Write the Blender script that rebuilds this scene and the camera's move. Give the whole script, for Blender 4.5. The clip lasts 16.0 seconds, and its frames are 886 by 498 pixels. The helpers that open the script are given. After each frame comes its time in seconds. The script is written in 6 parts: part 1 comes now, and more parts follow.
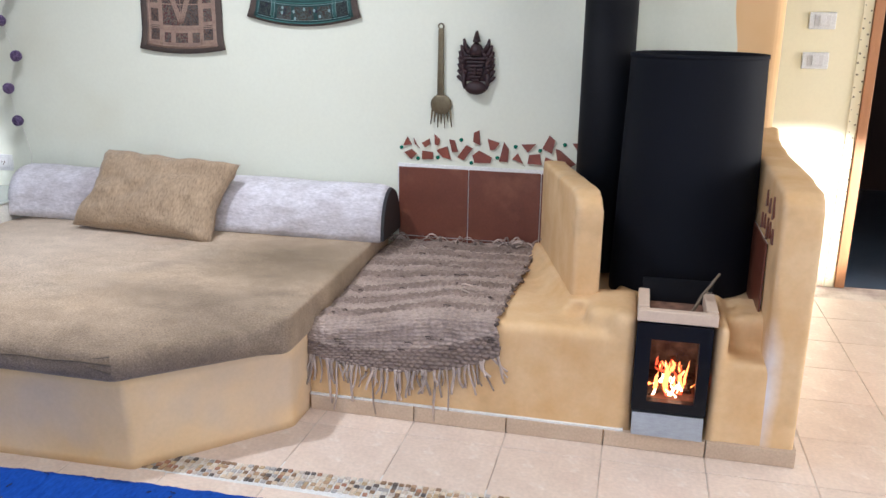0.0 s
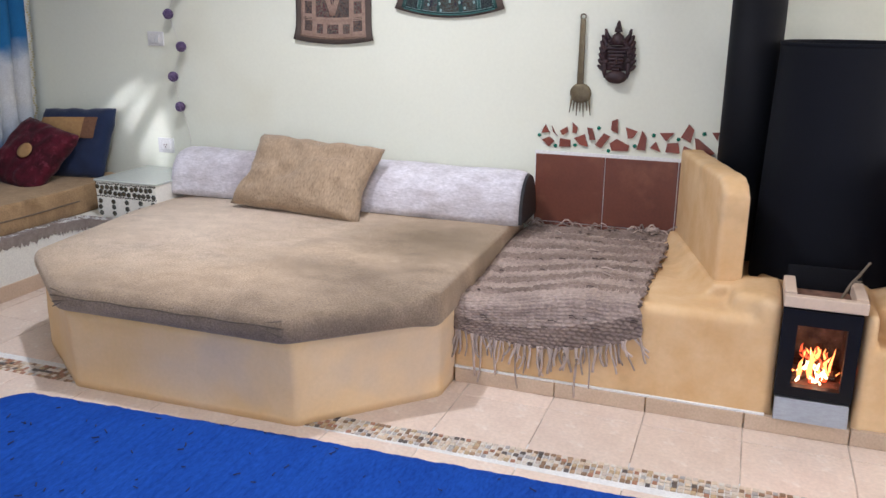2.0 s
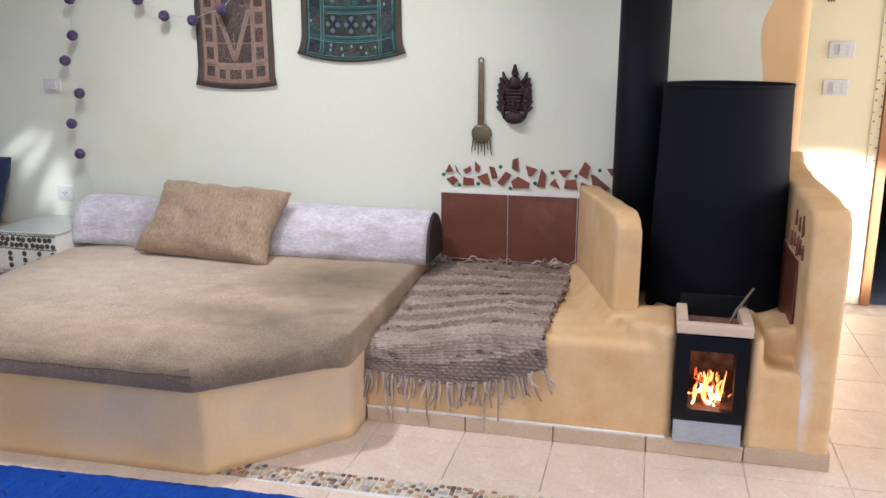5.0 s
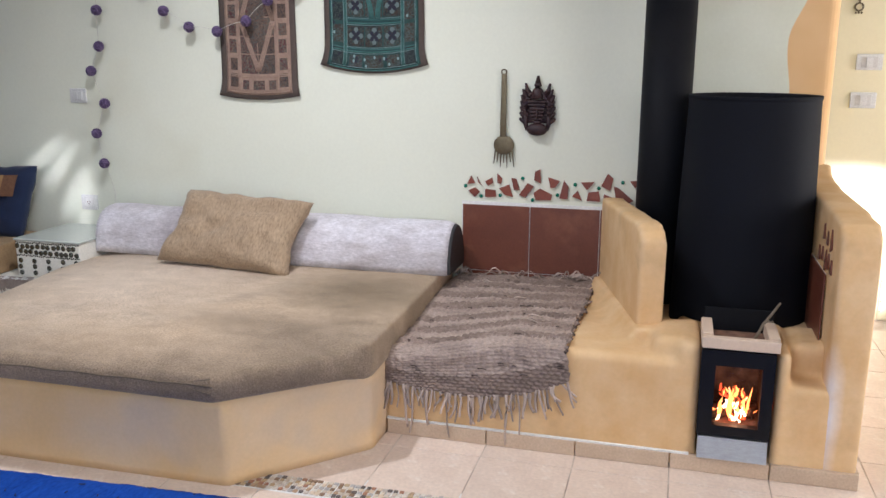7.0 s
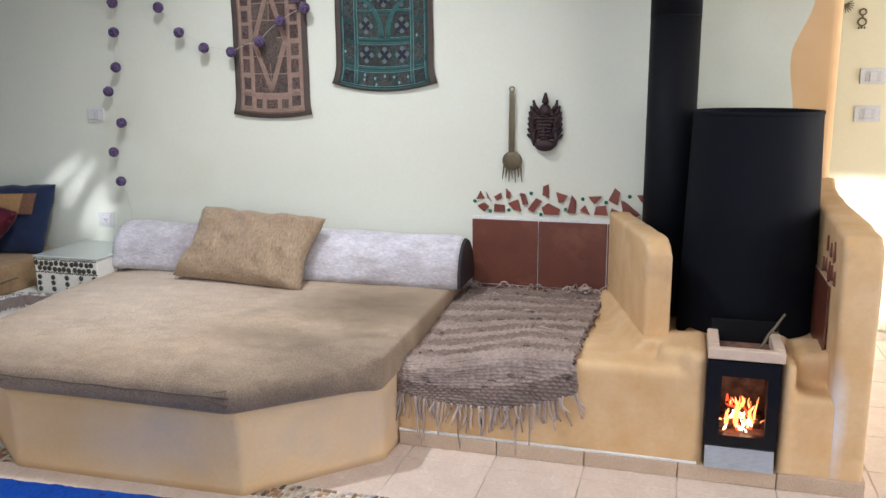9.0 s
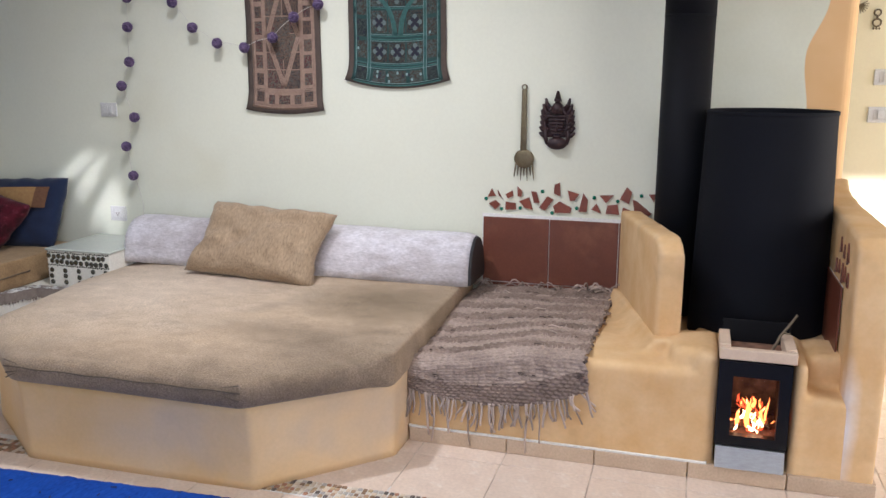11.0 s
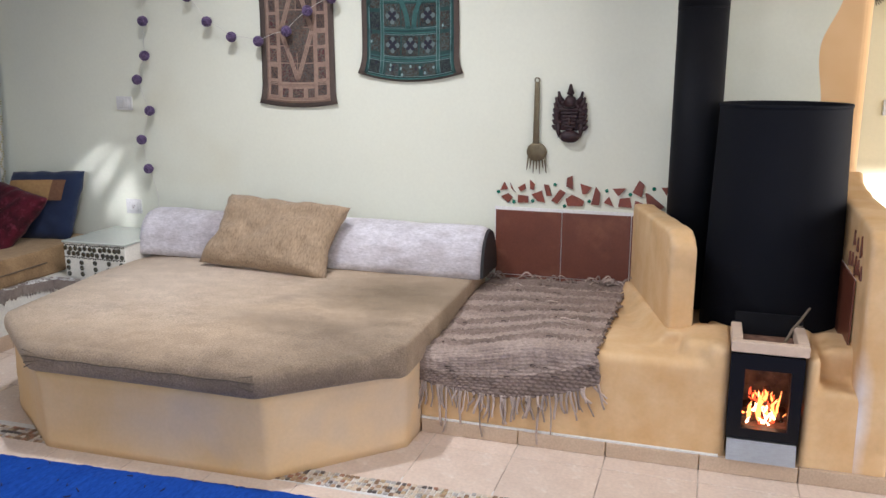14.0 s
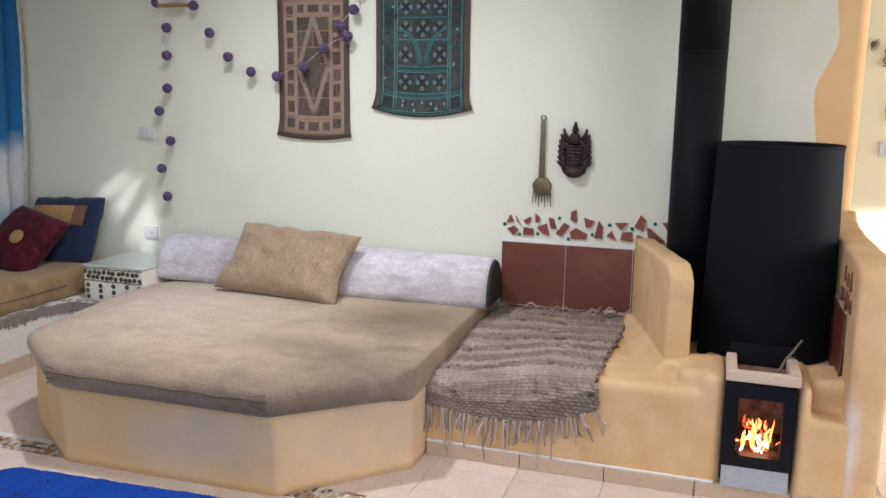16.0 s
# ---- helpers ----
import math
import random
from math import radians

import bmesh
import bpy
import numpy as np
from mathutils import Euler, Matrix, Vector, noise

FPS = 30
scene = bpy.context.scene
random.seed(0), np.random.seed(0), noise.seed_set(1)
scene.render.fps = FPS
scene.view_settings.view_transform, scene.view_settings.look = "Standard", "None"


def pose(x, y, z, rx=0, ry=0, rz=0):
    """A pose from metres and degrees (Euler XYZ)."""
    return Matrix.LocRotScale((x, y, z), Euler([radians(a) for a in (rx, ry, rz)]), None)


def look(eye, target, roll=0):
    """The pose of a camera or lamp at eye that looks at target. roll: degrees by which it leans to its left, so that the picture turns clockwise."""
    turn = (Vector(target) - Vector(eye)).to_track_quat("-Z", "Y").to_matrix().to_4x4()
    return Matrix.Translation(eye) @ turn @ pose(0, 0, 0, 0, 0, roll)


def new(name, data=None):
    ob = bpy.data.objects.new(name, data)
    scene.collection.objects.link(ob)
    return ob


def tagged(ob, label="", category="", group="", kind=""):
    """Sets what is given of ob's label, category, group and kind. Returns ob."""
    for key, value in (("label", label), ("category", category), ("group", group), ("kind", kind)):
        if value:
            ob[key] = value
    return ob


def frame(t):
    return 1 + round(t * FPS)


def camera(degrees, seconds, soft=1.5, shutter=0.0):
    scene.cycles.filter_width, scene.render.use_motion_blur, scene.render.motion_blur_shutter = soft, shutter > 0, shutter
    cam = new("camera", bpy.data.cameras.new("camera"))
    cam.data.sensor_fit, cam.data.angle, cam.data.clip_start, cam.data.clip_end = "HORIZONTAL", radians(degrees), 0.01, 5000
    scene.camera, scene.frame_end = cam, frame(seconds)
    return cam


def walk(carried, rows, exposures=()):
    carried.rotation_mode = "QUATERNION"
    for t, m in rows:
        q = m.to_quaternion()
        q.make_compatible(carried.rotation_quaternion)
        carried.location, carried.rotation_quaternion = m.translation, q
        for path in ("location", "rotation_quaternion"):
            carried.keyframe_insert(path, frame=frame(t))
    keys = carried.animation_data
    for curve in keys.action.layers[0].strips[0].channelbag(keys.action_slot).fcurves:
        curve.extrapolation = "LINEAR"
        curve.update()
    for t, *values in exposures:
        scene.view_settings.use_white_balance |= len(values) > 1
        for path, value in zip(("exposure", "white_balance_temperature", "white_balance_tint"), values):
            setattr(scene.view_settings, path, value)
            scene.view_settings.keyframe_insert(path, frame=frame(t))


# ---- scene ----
cam = camera(56.0, 16.0)
PATH = [
    (0, (0.088, 0.325, 1.419), (-0.349, 2.201, 0.881), 0.8),
    (0.5, (0.025, 0.224, 1.405), (-0.511, 2.07, 0.852), 0.7),
    (1, (-0.023, 0.14, 1.401), (-0.718, 1.932, 0.848), -1.7),
    (1.5, (-0.04, 0.117, 1.4), (-0.742, 1.896, 0.816), -0.5),
    (2, (-0.033, 0.138, 1.41), (-0.698, 1.941, 0.854), 0.4),
    (2.5, (-0.044, 0.125, 1.411), (-0.712, 1.927, 0.857), 0.7),
    (3, (-0.033, 0.112, 1.418), (-0.666, 1.933, 0.884), -0.2),
    (3.5, (0.009, 0.097, 1.44), (-0.503, 1.959, 0.918), -0.6),
    (4, (0.029, 0.091, 1.448), (-0.45, 1.97, 0.957), -0.2),
    (6.5, (-0.013, 0.102, 1.431), (-0.503, 1.986, 0.97), 0.4),
    (7, (0.0, 0.107, 1.436), (-0.524, 1.985, 0.991), 0.1),
    (7.5, (0.023, 0.121, 1.443), (-0.39, 2.027, 0.997), -0.5),
    (8, (0.033, 0.098, 1.45), (-0.426, 1.998, 1.027), -0.3),
    (8.5, (0.024, 0.066, 1.447), (-0.468, 1.962, 1.04), -0.1),
    (9, (0.02, 0.043, 1.448), (-0.53, 1.921, 1.038), -0.4),
    (11.5, (-0.009, 0.028, 1.451), (-0.585, 1.897, 1.032), 0.4),
    (12, (-0.019, 0.017, 1.454), (-0.655, 1.868, 1.045), -0.3),
    (12.5, (-0.012, 0.014, 1.455), (-0.615, 1.877, 1.049), -0.3),
    (13, (-0.002, 0.021, 1.448), (-0.584, 1.887, 1.027), -0.3),
    (13.5, (0.006, 0.021, 1.453), (-0.59, 1.881, 1.027), -0.3),
    (14, (0.01, 0.019, 1.447), (-0.585, 1.88, 1.016), -0.0),
    (14.5, (-0.012, 0.019, 1.456), (-0.608, 1.88, 1.028), 0.2),
    (15, (-0.033, 0.004, 1.443), (-0.641, 1.855, 0.993), 0.6),
    (15.5, (-0.004, -0.03, 1.444), (-0.593, 1.829, 1.001), 1.0),
    (16, (0.057, -0.114, 1.456), (-0.562, 1.755, 1.104), 0.9),
]
walk(cam, [(t, look(eye, target, roll)) for t, eye, target, roll in PATH], exposures=[(0.0, 0.15, 5650, 15), (1.5, 0.15, 5780, 18), (4.2, 0.10, 5850, 19), (6.3, 0.05, 5850, 17), (9.2, 0.06, 5800, 15), (11.3, 0.05, 5920, 17), (16.0, 0.05, 5920, 17)])

# ---- world and lights ----
WALL_Y, FRONT_Y, CEIL = 4.07, 2.985, 3.0
world = bpy.data.worlds.new("world")
scene.world = world
world.use_nodes = True
wn = world.node_tree
sky = wn.nodes.new("ShaderNodeTexSky")
sky.sky_type, sky.sun_disc = "NISHITA", False
sky.sun_elevation, sky.sun_rotation = radians(40), radians(120)
wn.links.new(sky.outputs["Color"], wn.nodes["Background"].inputs["Color"])
wn.nodes["Background"].inputs["Strength"].default_value = 0.12


def area_lamp(name, eye, target, sx, sy, watts, colour):
    data = bpy.data.lights.new(name, "AREA")
    data.shape, data.size, data.size_y, data.energy, data.color = "RECTANGLE", sx, sy, watts, colour
    ob = new(name, data)
    ob.matrix_world = look(eye, target)
    return ob


def spot_lamp(name, eye, target, watts, colour, degrees, blend, radius):
    data = bpy.data.lights.new(name, "SPOT")
    data.energy, data.color, data.spot_size, data.spot_blend, data.shadow_soft_size = watts, colour, radians(degrees), blend, radius
    ob = new(name, data)
    ob.matrix_world = look(eye, target)
    return ob


# daylight through the windows behind and beside the viewer
area_lamp("daylight_south", (-0.2, -1.95, 1.55), (-0.4, 3, 0.9), 2.2, 1.5, 42, (0.93, 0.965, 1.0))
area_lamp("daylight_east", (3.45, 1.2, 1.5), (0, 2.8, 0.6), 1.7, 1.5, 58, (1.0, 0.95, 0.86))
# unseen ceiling lamps: one placed by the shadows, one added as fill
LAMPS = ((-1.75, 2.62, 148), (-1.0, 1.6, 58))
for n, (x, y, watts) in enumerate(LAMPS):
    spot_lamp("lamp_light", (x, y, CEIL - 0.12), (x + (-0.05, 0.3)[n], y + (0.18, 1.1)[n], 0.2), watts, (1.0, 0.985, 0.94), (141, 130)[n], 1.0, (0.06, 0.25)[n])
# daylight through an unseen glazed door, added at the end of the hall
area_lamp("daylight_hall", (3.5, 4.5, 1.1), (0.5, 4.6, 0.5), 0.9, 1.9, 60, (1.0, 0.95, 0.86))
# added spot, its source unseen, for the bright patch low on the hall wall
spot_lamp("hall_light", (2.3, 3.7, 1.0), (0.88, 5.12, 0.40), 800, (1.0, 0.96, 0.88), 27, 0.35, 0.05)
# added mid-room spots that imitate sun glints on the corner of the back wall
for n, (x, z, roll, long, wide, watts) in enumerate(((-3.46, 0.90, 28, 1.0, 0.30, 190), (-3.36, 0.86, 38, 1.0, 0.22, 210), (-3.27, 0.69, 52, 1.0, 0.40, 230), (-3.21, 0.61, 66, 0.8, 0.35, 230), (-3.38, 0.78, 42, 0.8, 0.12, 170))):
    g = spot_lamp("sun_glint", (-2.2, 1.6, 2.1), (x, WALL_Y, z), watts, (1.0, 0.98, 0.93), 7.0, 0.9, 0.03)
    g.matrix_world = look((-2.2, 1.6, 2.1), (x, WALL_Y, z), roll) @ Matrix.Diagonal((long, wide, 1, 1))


# ---- materials ----
def material(name, colour, rough=0.8, metal=0.0, second=None, scale=6.0, fine=120.0, bump=0.15, bump_scale=None, sheen=0.0, tint=(1, 1, 1), spread=0.5, stretch=(1, 1, 1), stain=None, stain_scale=1.3, grain=0.12, spec=0.5):
    """A surface with cloudy variation between two colours, fine grain and relief, in metres of the object."""
    m = bpy.data.materials.new(name)
    m.use_nodes = True
    t = m.node_tree
    b = t.nodes["Principled BSDF"]
    b.inputs["Roughness"].default_value, b.inputs["Metallic"].default_value = rough, metal
    b.inputs["Specular IOR Level"].default_value = spec
    if sheen:
        b.inputs["Sheen Weight"].default_value = sheen
        b.inputs["Sheen Roughness"].default_value, b.inputs["Sheen Tint"].default_value = 0.45, (*tint, 1)
    co = t.nodes.new("ShaderNodeTexCoord")
    mp = t.nodes.new("ShaderNodeMapping")
    mp.inputs["Scale"].default_value = stretch
    t.links.new(co.outputs["Object"], mp.inputs["Vector"])
    second = second or tuple(c * 0.8 for c in colour)

    def cloud(s, detail):
        n = t.nodes.new("ShaderNodeTexNoise")
        n.inputs["Scale"].default_value, n.inputs["Detail"].default_value, n.inputs["Roughness"].default_value = s, detail, 0.6
        t.links.new(mp.outputs["Vector"], n.inputs["Vector"])
        return n.outputs["Fac"]

    def ramp(fac, lo, hi):
        r = t.nodes.new("ShaderNodeMapRange")
        r.inputs["From Min"].default_value, r.inputs["From Max"].default_value = lo, hi
        t.links.new(fac, r.inputs["Value"])
        return r.outputs["Result"]

    def mix(fac, a, c):
        x = t.nodes.new("ShaderNodeMix")
        x.data_type = "RGBA"
        t.links.new(fac, x.inputs["Factor"])
        for value, socket in ((a, x.inputs["A"]), (c, x.inputs["B"])):
            if isinstance(value, tuple):
                socket.default_value = (*value, 1)
            else:
                t.links.new(value, socket)
        return x.outputs["Result"]

    big, small = cloud(scale, 4), cloud(fine, 2)
    col = mix(ramp(big, 0.5 - spread / 2, 0.5 + spread / 2), colour, second)
    if stain:
        col = mix(ramp(cloud(stain_scale, 3), 0.56, 0.78), col, stain)
    speck = mix(ramp(small, 0.25, 0.75), tuple(1 - grain for c in (1, 1, 1)), tuple(1 + grain * 0.8 for c in (1, 1, 1)))
    mul = t.nodes.new("ShaderNodeMix")
    mul.data_type, mul.blend_type = "RGBA", "MULTIPLY"
    mul.inputs["Factor"].default_value = 1.0
    t.links.new(col, mul.inputs["A"])
    t.links.new(speck, mul.inputs["B"])
    t.links.new(mul.outputs["Result"], b.inputs["Base Color"])
    if bump:
        bn = t.nodes.new("ShaderNodeBump")
        bn.inputs["Strength"].default_value, bn.inputs["Distance"].default_value = bump, 0.004
        t.links.new(cloud(bump_scale or fine, 3), bn.inputs["Height"])
        t.links.new(bn.outputs["Normal"], b.inputs["Normal"])
    return m


def vary(m, amount=0.25, hue=0.0):
    """Each object of this material gets its own lightness."""
    t = m.node_tree
    b = t.nodes["Principled BSDF"]
    info = t.nodes.new("ShaderNodeObjectInfo")
    hsv = t.nodes.new("ShaderNodeHueSaturation")
    r = t.nodes.new("ShaderNodeMapRange")
    r.inputs["To Min"].default_value, r.inputs["To Max"].default_value = 1 - amount, 1 + amount
    t.links.new(info.outputs["Random"], r.inputs["Value"])
    t.links.new(r.outputs["Result"], hsv.inputs["Value"])
    old = b.inputs["Base Color"].links[0].from_socket
    t.links.new(old, hsv.inputs["Color"])
    t.links.new(hsv.outputs["Color"], b.inputs["Base Color"])
    return m


def mosaic_colours(name, colours, island):
    """Stone chips, each of one of the given colours."""
    m = material(name, (1, 1, 1), 0.45, second=(0.85, 0.85, 0.85), scale=60, bump=0.1)
    t = m.node_tree
    b = t.nodes["Principled BSDF"]
    rnd = t.nodes.new("ShaderNodeNewGeometry").outputs["Random Per Island"] if island else t.nodes.new("ShaderNodeObjectInfo").outputs["Random"]
    ramp = t.nodes.new("ShaderNodeValToRGB")
    ramp.color_ramp.interpolation = "CONSTANT"
    while len(ramp.color_ramp.elements) < len(colours):
        ramp.color_ramp.elements.new(0.5)
    for n, (e, c) in enumerate(zip(ramp.color_ramp.elements, colours)):
        e.position, e.color = n / len(colours), (*c, 1)
    t.links.new(rnd, ramp.inputs["Fac"])
    mul = t.nodes.new("ShaderNodeMix")
    mul.data_type, mul.blend_type = "RGBA", "MULTIPLY"
    mul.inputs["Factor"].default_value = 1.0
    t.links.new(b.inputs["Base Color"].links[0].from_socket, mul.inputs["A"])
    t.links.new(ramp.outputs["Color"], mul.inputs["B"])
    t.links.new(mul.outputs["Result"], b.inputs["Base Color"])
    return m


def embroidery(name, colours, scale):
    """Cloth worked in many small stitches of mixed thread, each patch with its own mix."""
    m = mosaic_colours(name, colours, False)
    t = m.node_tree
    b = t.nodes["Principled BSDF"]
    b.inputs["Roughness"].default_value = 0.95
    co = t.nodes.new("ShaderNodeTexCoord")
    vo = t.nodes.new("ShaderNodeTexVoronoi")
    vo.inputs["Scale"].default_value = scale
    t.links.new(co.outputs["Object"], vo.inputs["Vector"])
    sep = t.nodes.new("ShaderNodeSeparateColor")
    t.links.new(vo.outputs["Color"], sep.inputs["Color"])
    info = [n for n in t.nodes if n.type == "OBJECT_INFO"][0]
    add = t.nodes.new("ShaderNodeMath")
    add.operation = "MULTIPLY_ADD"
    add.inputs[1].default_value = 0.42
    t.links.new(sep.outputs["Red"], add.inputs[0])
    shift = t.nodes.new("ShaderNodeMath")
    shift.operation = "MULTIPLY"
    shift.inputs[1].default_value = 0.58
    t.links.new(info.outputs["Random"], shift.inputs[0])
    t.links.new(shift.outputs["Value"], add.inputs[2])
    ramp = [n for n in t.nodes if n.type == "VALTORGB"][0]
    t.links.new(add.outputs["Value"], ramp.inputs["Fac"])
    return m


def glow(name, colour, strength):
    m = bpy.data.materials.new(name)
    m.use_nodes = True
    b = m.node_tree.nodes["Principled BSDF"]
    b.inputs["Base Color"].default_value = (*colour, 1)
    b.inputs["Emission Color"].default_value = (*colour, 1)
    b.inputs["Emission Strength"].default_value = strength
    return m


M = {}
M["cream"] = material("cream_plaster", (0.755, 0.775, 0.665), 0.85, second=(0.73, 0.745, 0.63), scale=2.2, fine=60, bump=0.10, bump_scale=16, stain=(0.69, 0.69, 0.56), stain_scale=1.1, grain=0.02, spec=0.25)
M["hall_cream"] = material("warm_cream_plaster", (0.80, 0.735, 0.525), 0.85, second=(0.77, 0.70, 0.49), scale=2.2, fine=60, bump=0.10, bump_scale=16, grain=0.02, spec=0.25)
M["ochre"] = material("ochre_plaster", (0.645, 0.40, 0.182), 0.8, second=(0.74, 0.53, 0.30), scale=5, fine=70, bump=0.2, bump_scale=16, spread=0.4, stain=(0.55, 0.365, 0.19), stain_scale=4.5, grain=0.035, spec=0.3)
M["ochre_grey"] = material("greyed_ochre_plaster", (0.745, 0.495, 0.235), 0.8, second=(0.73, 0.545, 0.34), scale=2.3, fine=70, bump=0.16, bump_scale=12, spread=0.35, stain=(0.55, 0.45, 0.35), stain_scale=1.7, grain=0.035, spec=0.3)
M["white_plaster"] = material("white_plaster", (0.80, 0.79, 0.72), 0.85, second=(0.74, 0.73, 0.66), scale=4, bump=0.2, bump_scale=20)
M["ceiling"] = material("white_ceiling", (0.8, 0.8, 0.76), 0.9)
M["grout"] = material("grey_grout", (0.66, 0.58, 0.50), 0.9, second=(0.40, 0.32, 0.26), scale=5, spread=0.22, fine=200)
M["floor_tile"] = vary(material("beige_ceramic_tile", (0.74, 0.615, 0.515), 0.38, second=(0.68, 0.55, 0.455), scale=9, fine=70, bump=0.10, bump_scale=30, spread=0.3, stain=(0.82, 0.74, 0.66), stain_scale=14, grain=0.10), 0.06)
M["skirting"] = vary(material("brown_skirting_tile", (0.57, 0.44, 0.32), 0.45, second=(0.50, 0.37, 0.26), scale=9, bump=0.06), 0.07)
M["white_grout"] = material("white_grout", (0.82, 0.82, 0.80), 0.8, bump=0.3, bump_scale=60)
M["red_tile"] = vary(material("terracotta_tile", (0.170, 0.052, 0.028), 0.42, second=(0.125, 0.036, 0.021), scale=6, fine=90, bump=0.1, bump_scale=40, stain=(0.225, 0.088, 0.046), stain_scale=5), 0.05)
M["shard"] = vary(material("terracotta_shard", (0.235, 0.060, 0.034), 0.4, second=(0.165, 0.042, 0.026), scale=20), 0.2)
M["slit"] = material("dark_brown_strand", (0.095, 0.068, 0.057), 0.95)
M["gem"] = material("green_glass_gem", (0.01, 0.17, 0.11), 0.12, bump=0)
M["tan"] = material("tan_chenille", (0.53, 0.405, 0.285), 0.95, second=(0.42, 0.315, 0.215), scale=13, fine=190, bump=0.55, bump_scale=120, sheen=0.25, tint=(1.0, 0.90, 0.78), stain=(0.33, 0.25, 0.18), stain_scale=4, grain=0.36, spec=0.05, stretch=(0.8, 1.2, 1))
M["seat_tan"] = material("orange_brown_chenille", (0.40, 0.27, 0.145), 0.95, second=(0.25, 0.16, 0.085), scale=9, fine=160, bump=0.9, bump_scale=40, sheen=0.3, tint=(1.0, 0.83, 0.64), stain=(0.20, 0.125, 0.065), stain_scale=5, grain=0.25, spec=0.05)
M["piping"] = material("dark_seam", (0.16, 0.12, 0.085), 0.95)
M["pillow"] = material("light_brown_chenille", (0.40, 0.298, 0.20), 0.95, second=(0.33, 0.24, 0.158), scale=34, fine=125, bump=0.9, bump_scale=110, sheen=0.2, stretch=(1, 1, 0.35), grain=0.3, spec=0.1)
M["plush"] = material("pale_lavender_plush", (0.69, 0.67, 0.71), 0.95, second=(0.54, 0.51, 0.535), scale=11, fine=85, bump=1.0, bump_scale=32, sheen=0.3, spread=0.25, stain=(0.36, 0.31, 0.30), stain_scale=2.4, grain=0.2, spec=0.1, stretch=(0.6, 1.3, 1.3))
M["dark_cap"] = material("dark_leather_end", (0.035, 0.035, 0.04), 0.55)
M["black_steel"] = material("matt_black_steel", (0.007, 0.008, 0.011), 0.55, second=(0.011, 0.011, 0.013), scale=3, fine=180, bump=0.05, spec=0.09)
M["black_drum"] = material("matt_black_drum", (0.006, 0.007, 0.011), 0.7, second=(0.008, 0.009, 0.013), scale=3, fine=220, bump=0.1, spec=0.12)
M["door_black"] = material("stove_door_black", (0.008, 0.008, 0.010), 0.35, bump=0.05, spec=0.2)
M["steel"] = material("grey_steel", (0.42, 0.43, 0.44), 0.5, 0.85, second=(0.34, 0.34, 0.35), scale=30, stretch=(1, 1, 4))
M["firebrick"] = material("pale_firebrick", (0.66, 0.52, 0.40), 0.9, second=(0.60, 0.46, 0.35), scale=20, bump=0.15, bump_scale=70, grain=0.05)
M["soot"] = material("sooty_firebox", (0.26, 0.14, 0.09), 0.9, second=(0.10, 0.05, 0.035), scale=22, spread=0.3)
M["bark"] = material("grey_bark", (0.25, 0.20, 0.14), 0.9, second=(0.13, 0.10, 0.07), scale=40, stretch=(1, 1, 0.3), bump=0.6, bump_scale=80)
M["char"] = material("charred_wood", (0.03, 0.02, 0.016), 0.9, second=(0.12, 0.05, 0.02), scale=30, bump=0.6)
M["blue_rug"] = material("royal_blue_rag_rug", (0.013, 0.058, 0.315), 0.95, second=(0.017, 0.076, 0.385), scale=7, fine=110, bump=0.7, bump_scale=60, stretch=(1, 0.35, 1), grain=0.26, spec=0.05)
M["lint"] = material("dark_lint", (0.02, 0.03, 0.08), 0.95)
M["plastic"] = material("white_plastic", (0.72, 0.72, 0.71), 0.4, bump=0)
M["plastic_dark"] = material("grey_plastic_gap", (0.64, 0.63, 0.62), 0.5, bump=0)
M["yarn"] = material("purple_yarn", (0.11, 0.072, 0.165), 0.9, second=(0.035, 0.02, 0.056), scale=110, spread=0.3, bump=1.0, bump_scale=160, grain=0.3)
M["yarn_light"] = material("light_purple_yarn", (0.22, 0.16, 0.29), 0.8, second=(0.10, 0.065, 0.15), scale=90, bump=0.4)
M["cord"] = material("pale_cord", (0.66, 0.64, 0.58), 0.8, bump=0)
M["old_brass"] = material("aged_brass", (0.20, 0.165, 0.10), 0.45, 0.6, second=(0.13, 0.10, 0.06), scale=40, bump=0.3)
M["mask_wood"] = material("dark_red_carved_wood", (0.042, 0.012, 0.013), 0.6, second=(0.010, 0.006, 0.009), scale=40, bump=0.5, bump_scale=60)
M["throw_light"] = material("pale_grey_brown_weave", (0.44, 0.35, 0.295), 0.95, second=(0.30, 0.232, 0.195), scale=9, fine=160, bump=0.8, bump_scale=90, stretch=(0.5, 1, 1), spread=0.35, grain=0.28, spec=0.1)
M["throw_dark"] = material("dark_brown_weave", (0.315, 0.24, 0.20), 0.95, second=(0.20, 0.15, 0.125), scale=14, fine=160, bump=0.8, bump_scale=90, stretch=(0.4, 1, 1), spread=0.35, grain=0.3, spec=0.1)
M["fringe"] = vary(material("brown_fringe", (0.50, 0.405, 0.35), 0.95, second=(0.36, 0.285, 0.24), scale=30, bump=0.6), 0.35)
M["jamb_wood"] = material("orange_brown_wood", (0.42, 0.19, 0.075), 0.5, second=(0.33, 0.14, 0.05), scale=14, stretch=(3, 3, 0.3))
M["room_dark"] = material("dark_brown_room_wall", (0.075, 0.028, 0.015), 0.5, second=(0.05, 0.018, 0.010), scale=8, stretch=(3, 3, 0.3))
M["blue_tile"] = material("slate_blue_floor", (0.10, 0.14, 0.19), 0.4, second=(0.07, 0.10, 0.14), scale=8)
M["navy"] = material("navy_cotton", (0.008, 0.019, 0.062), 0.9, second=(0.006, 0.014, 0.045), scale=9, bump=0.5, sheen=0.2)
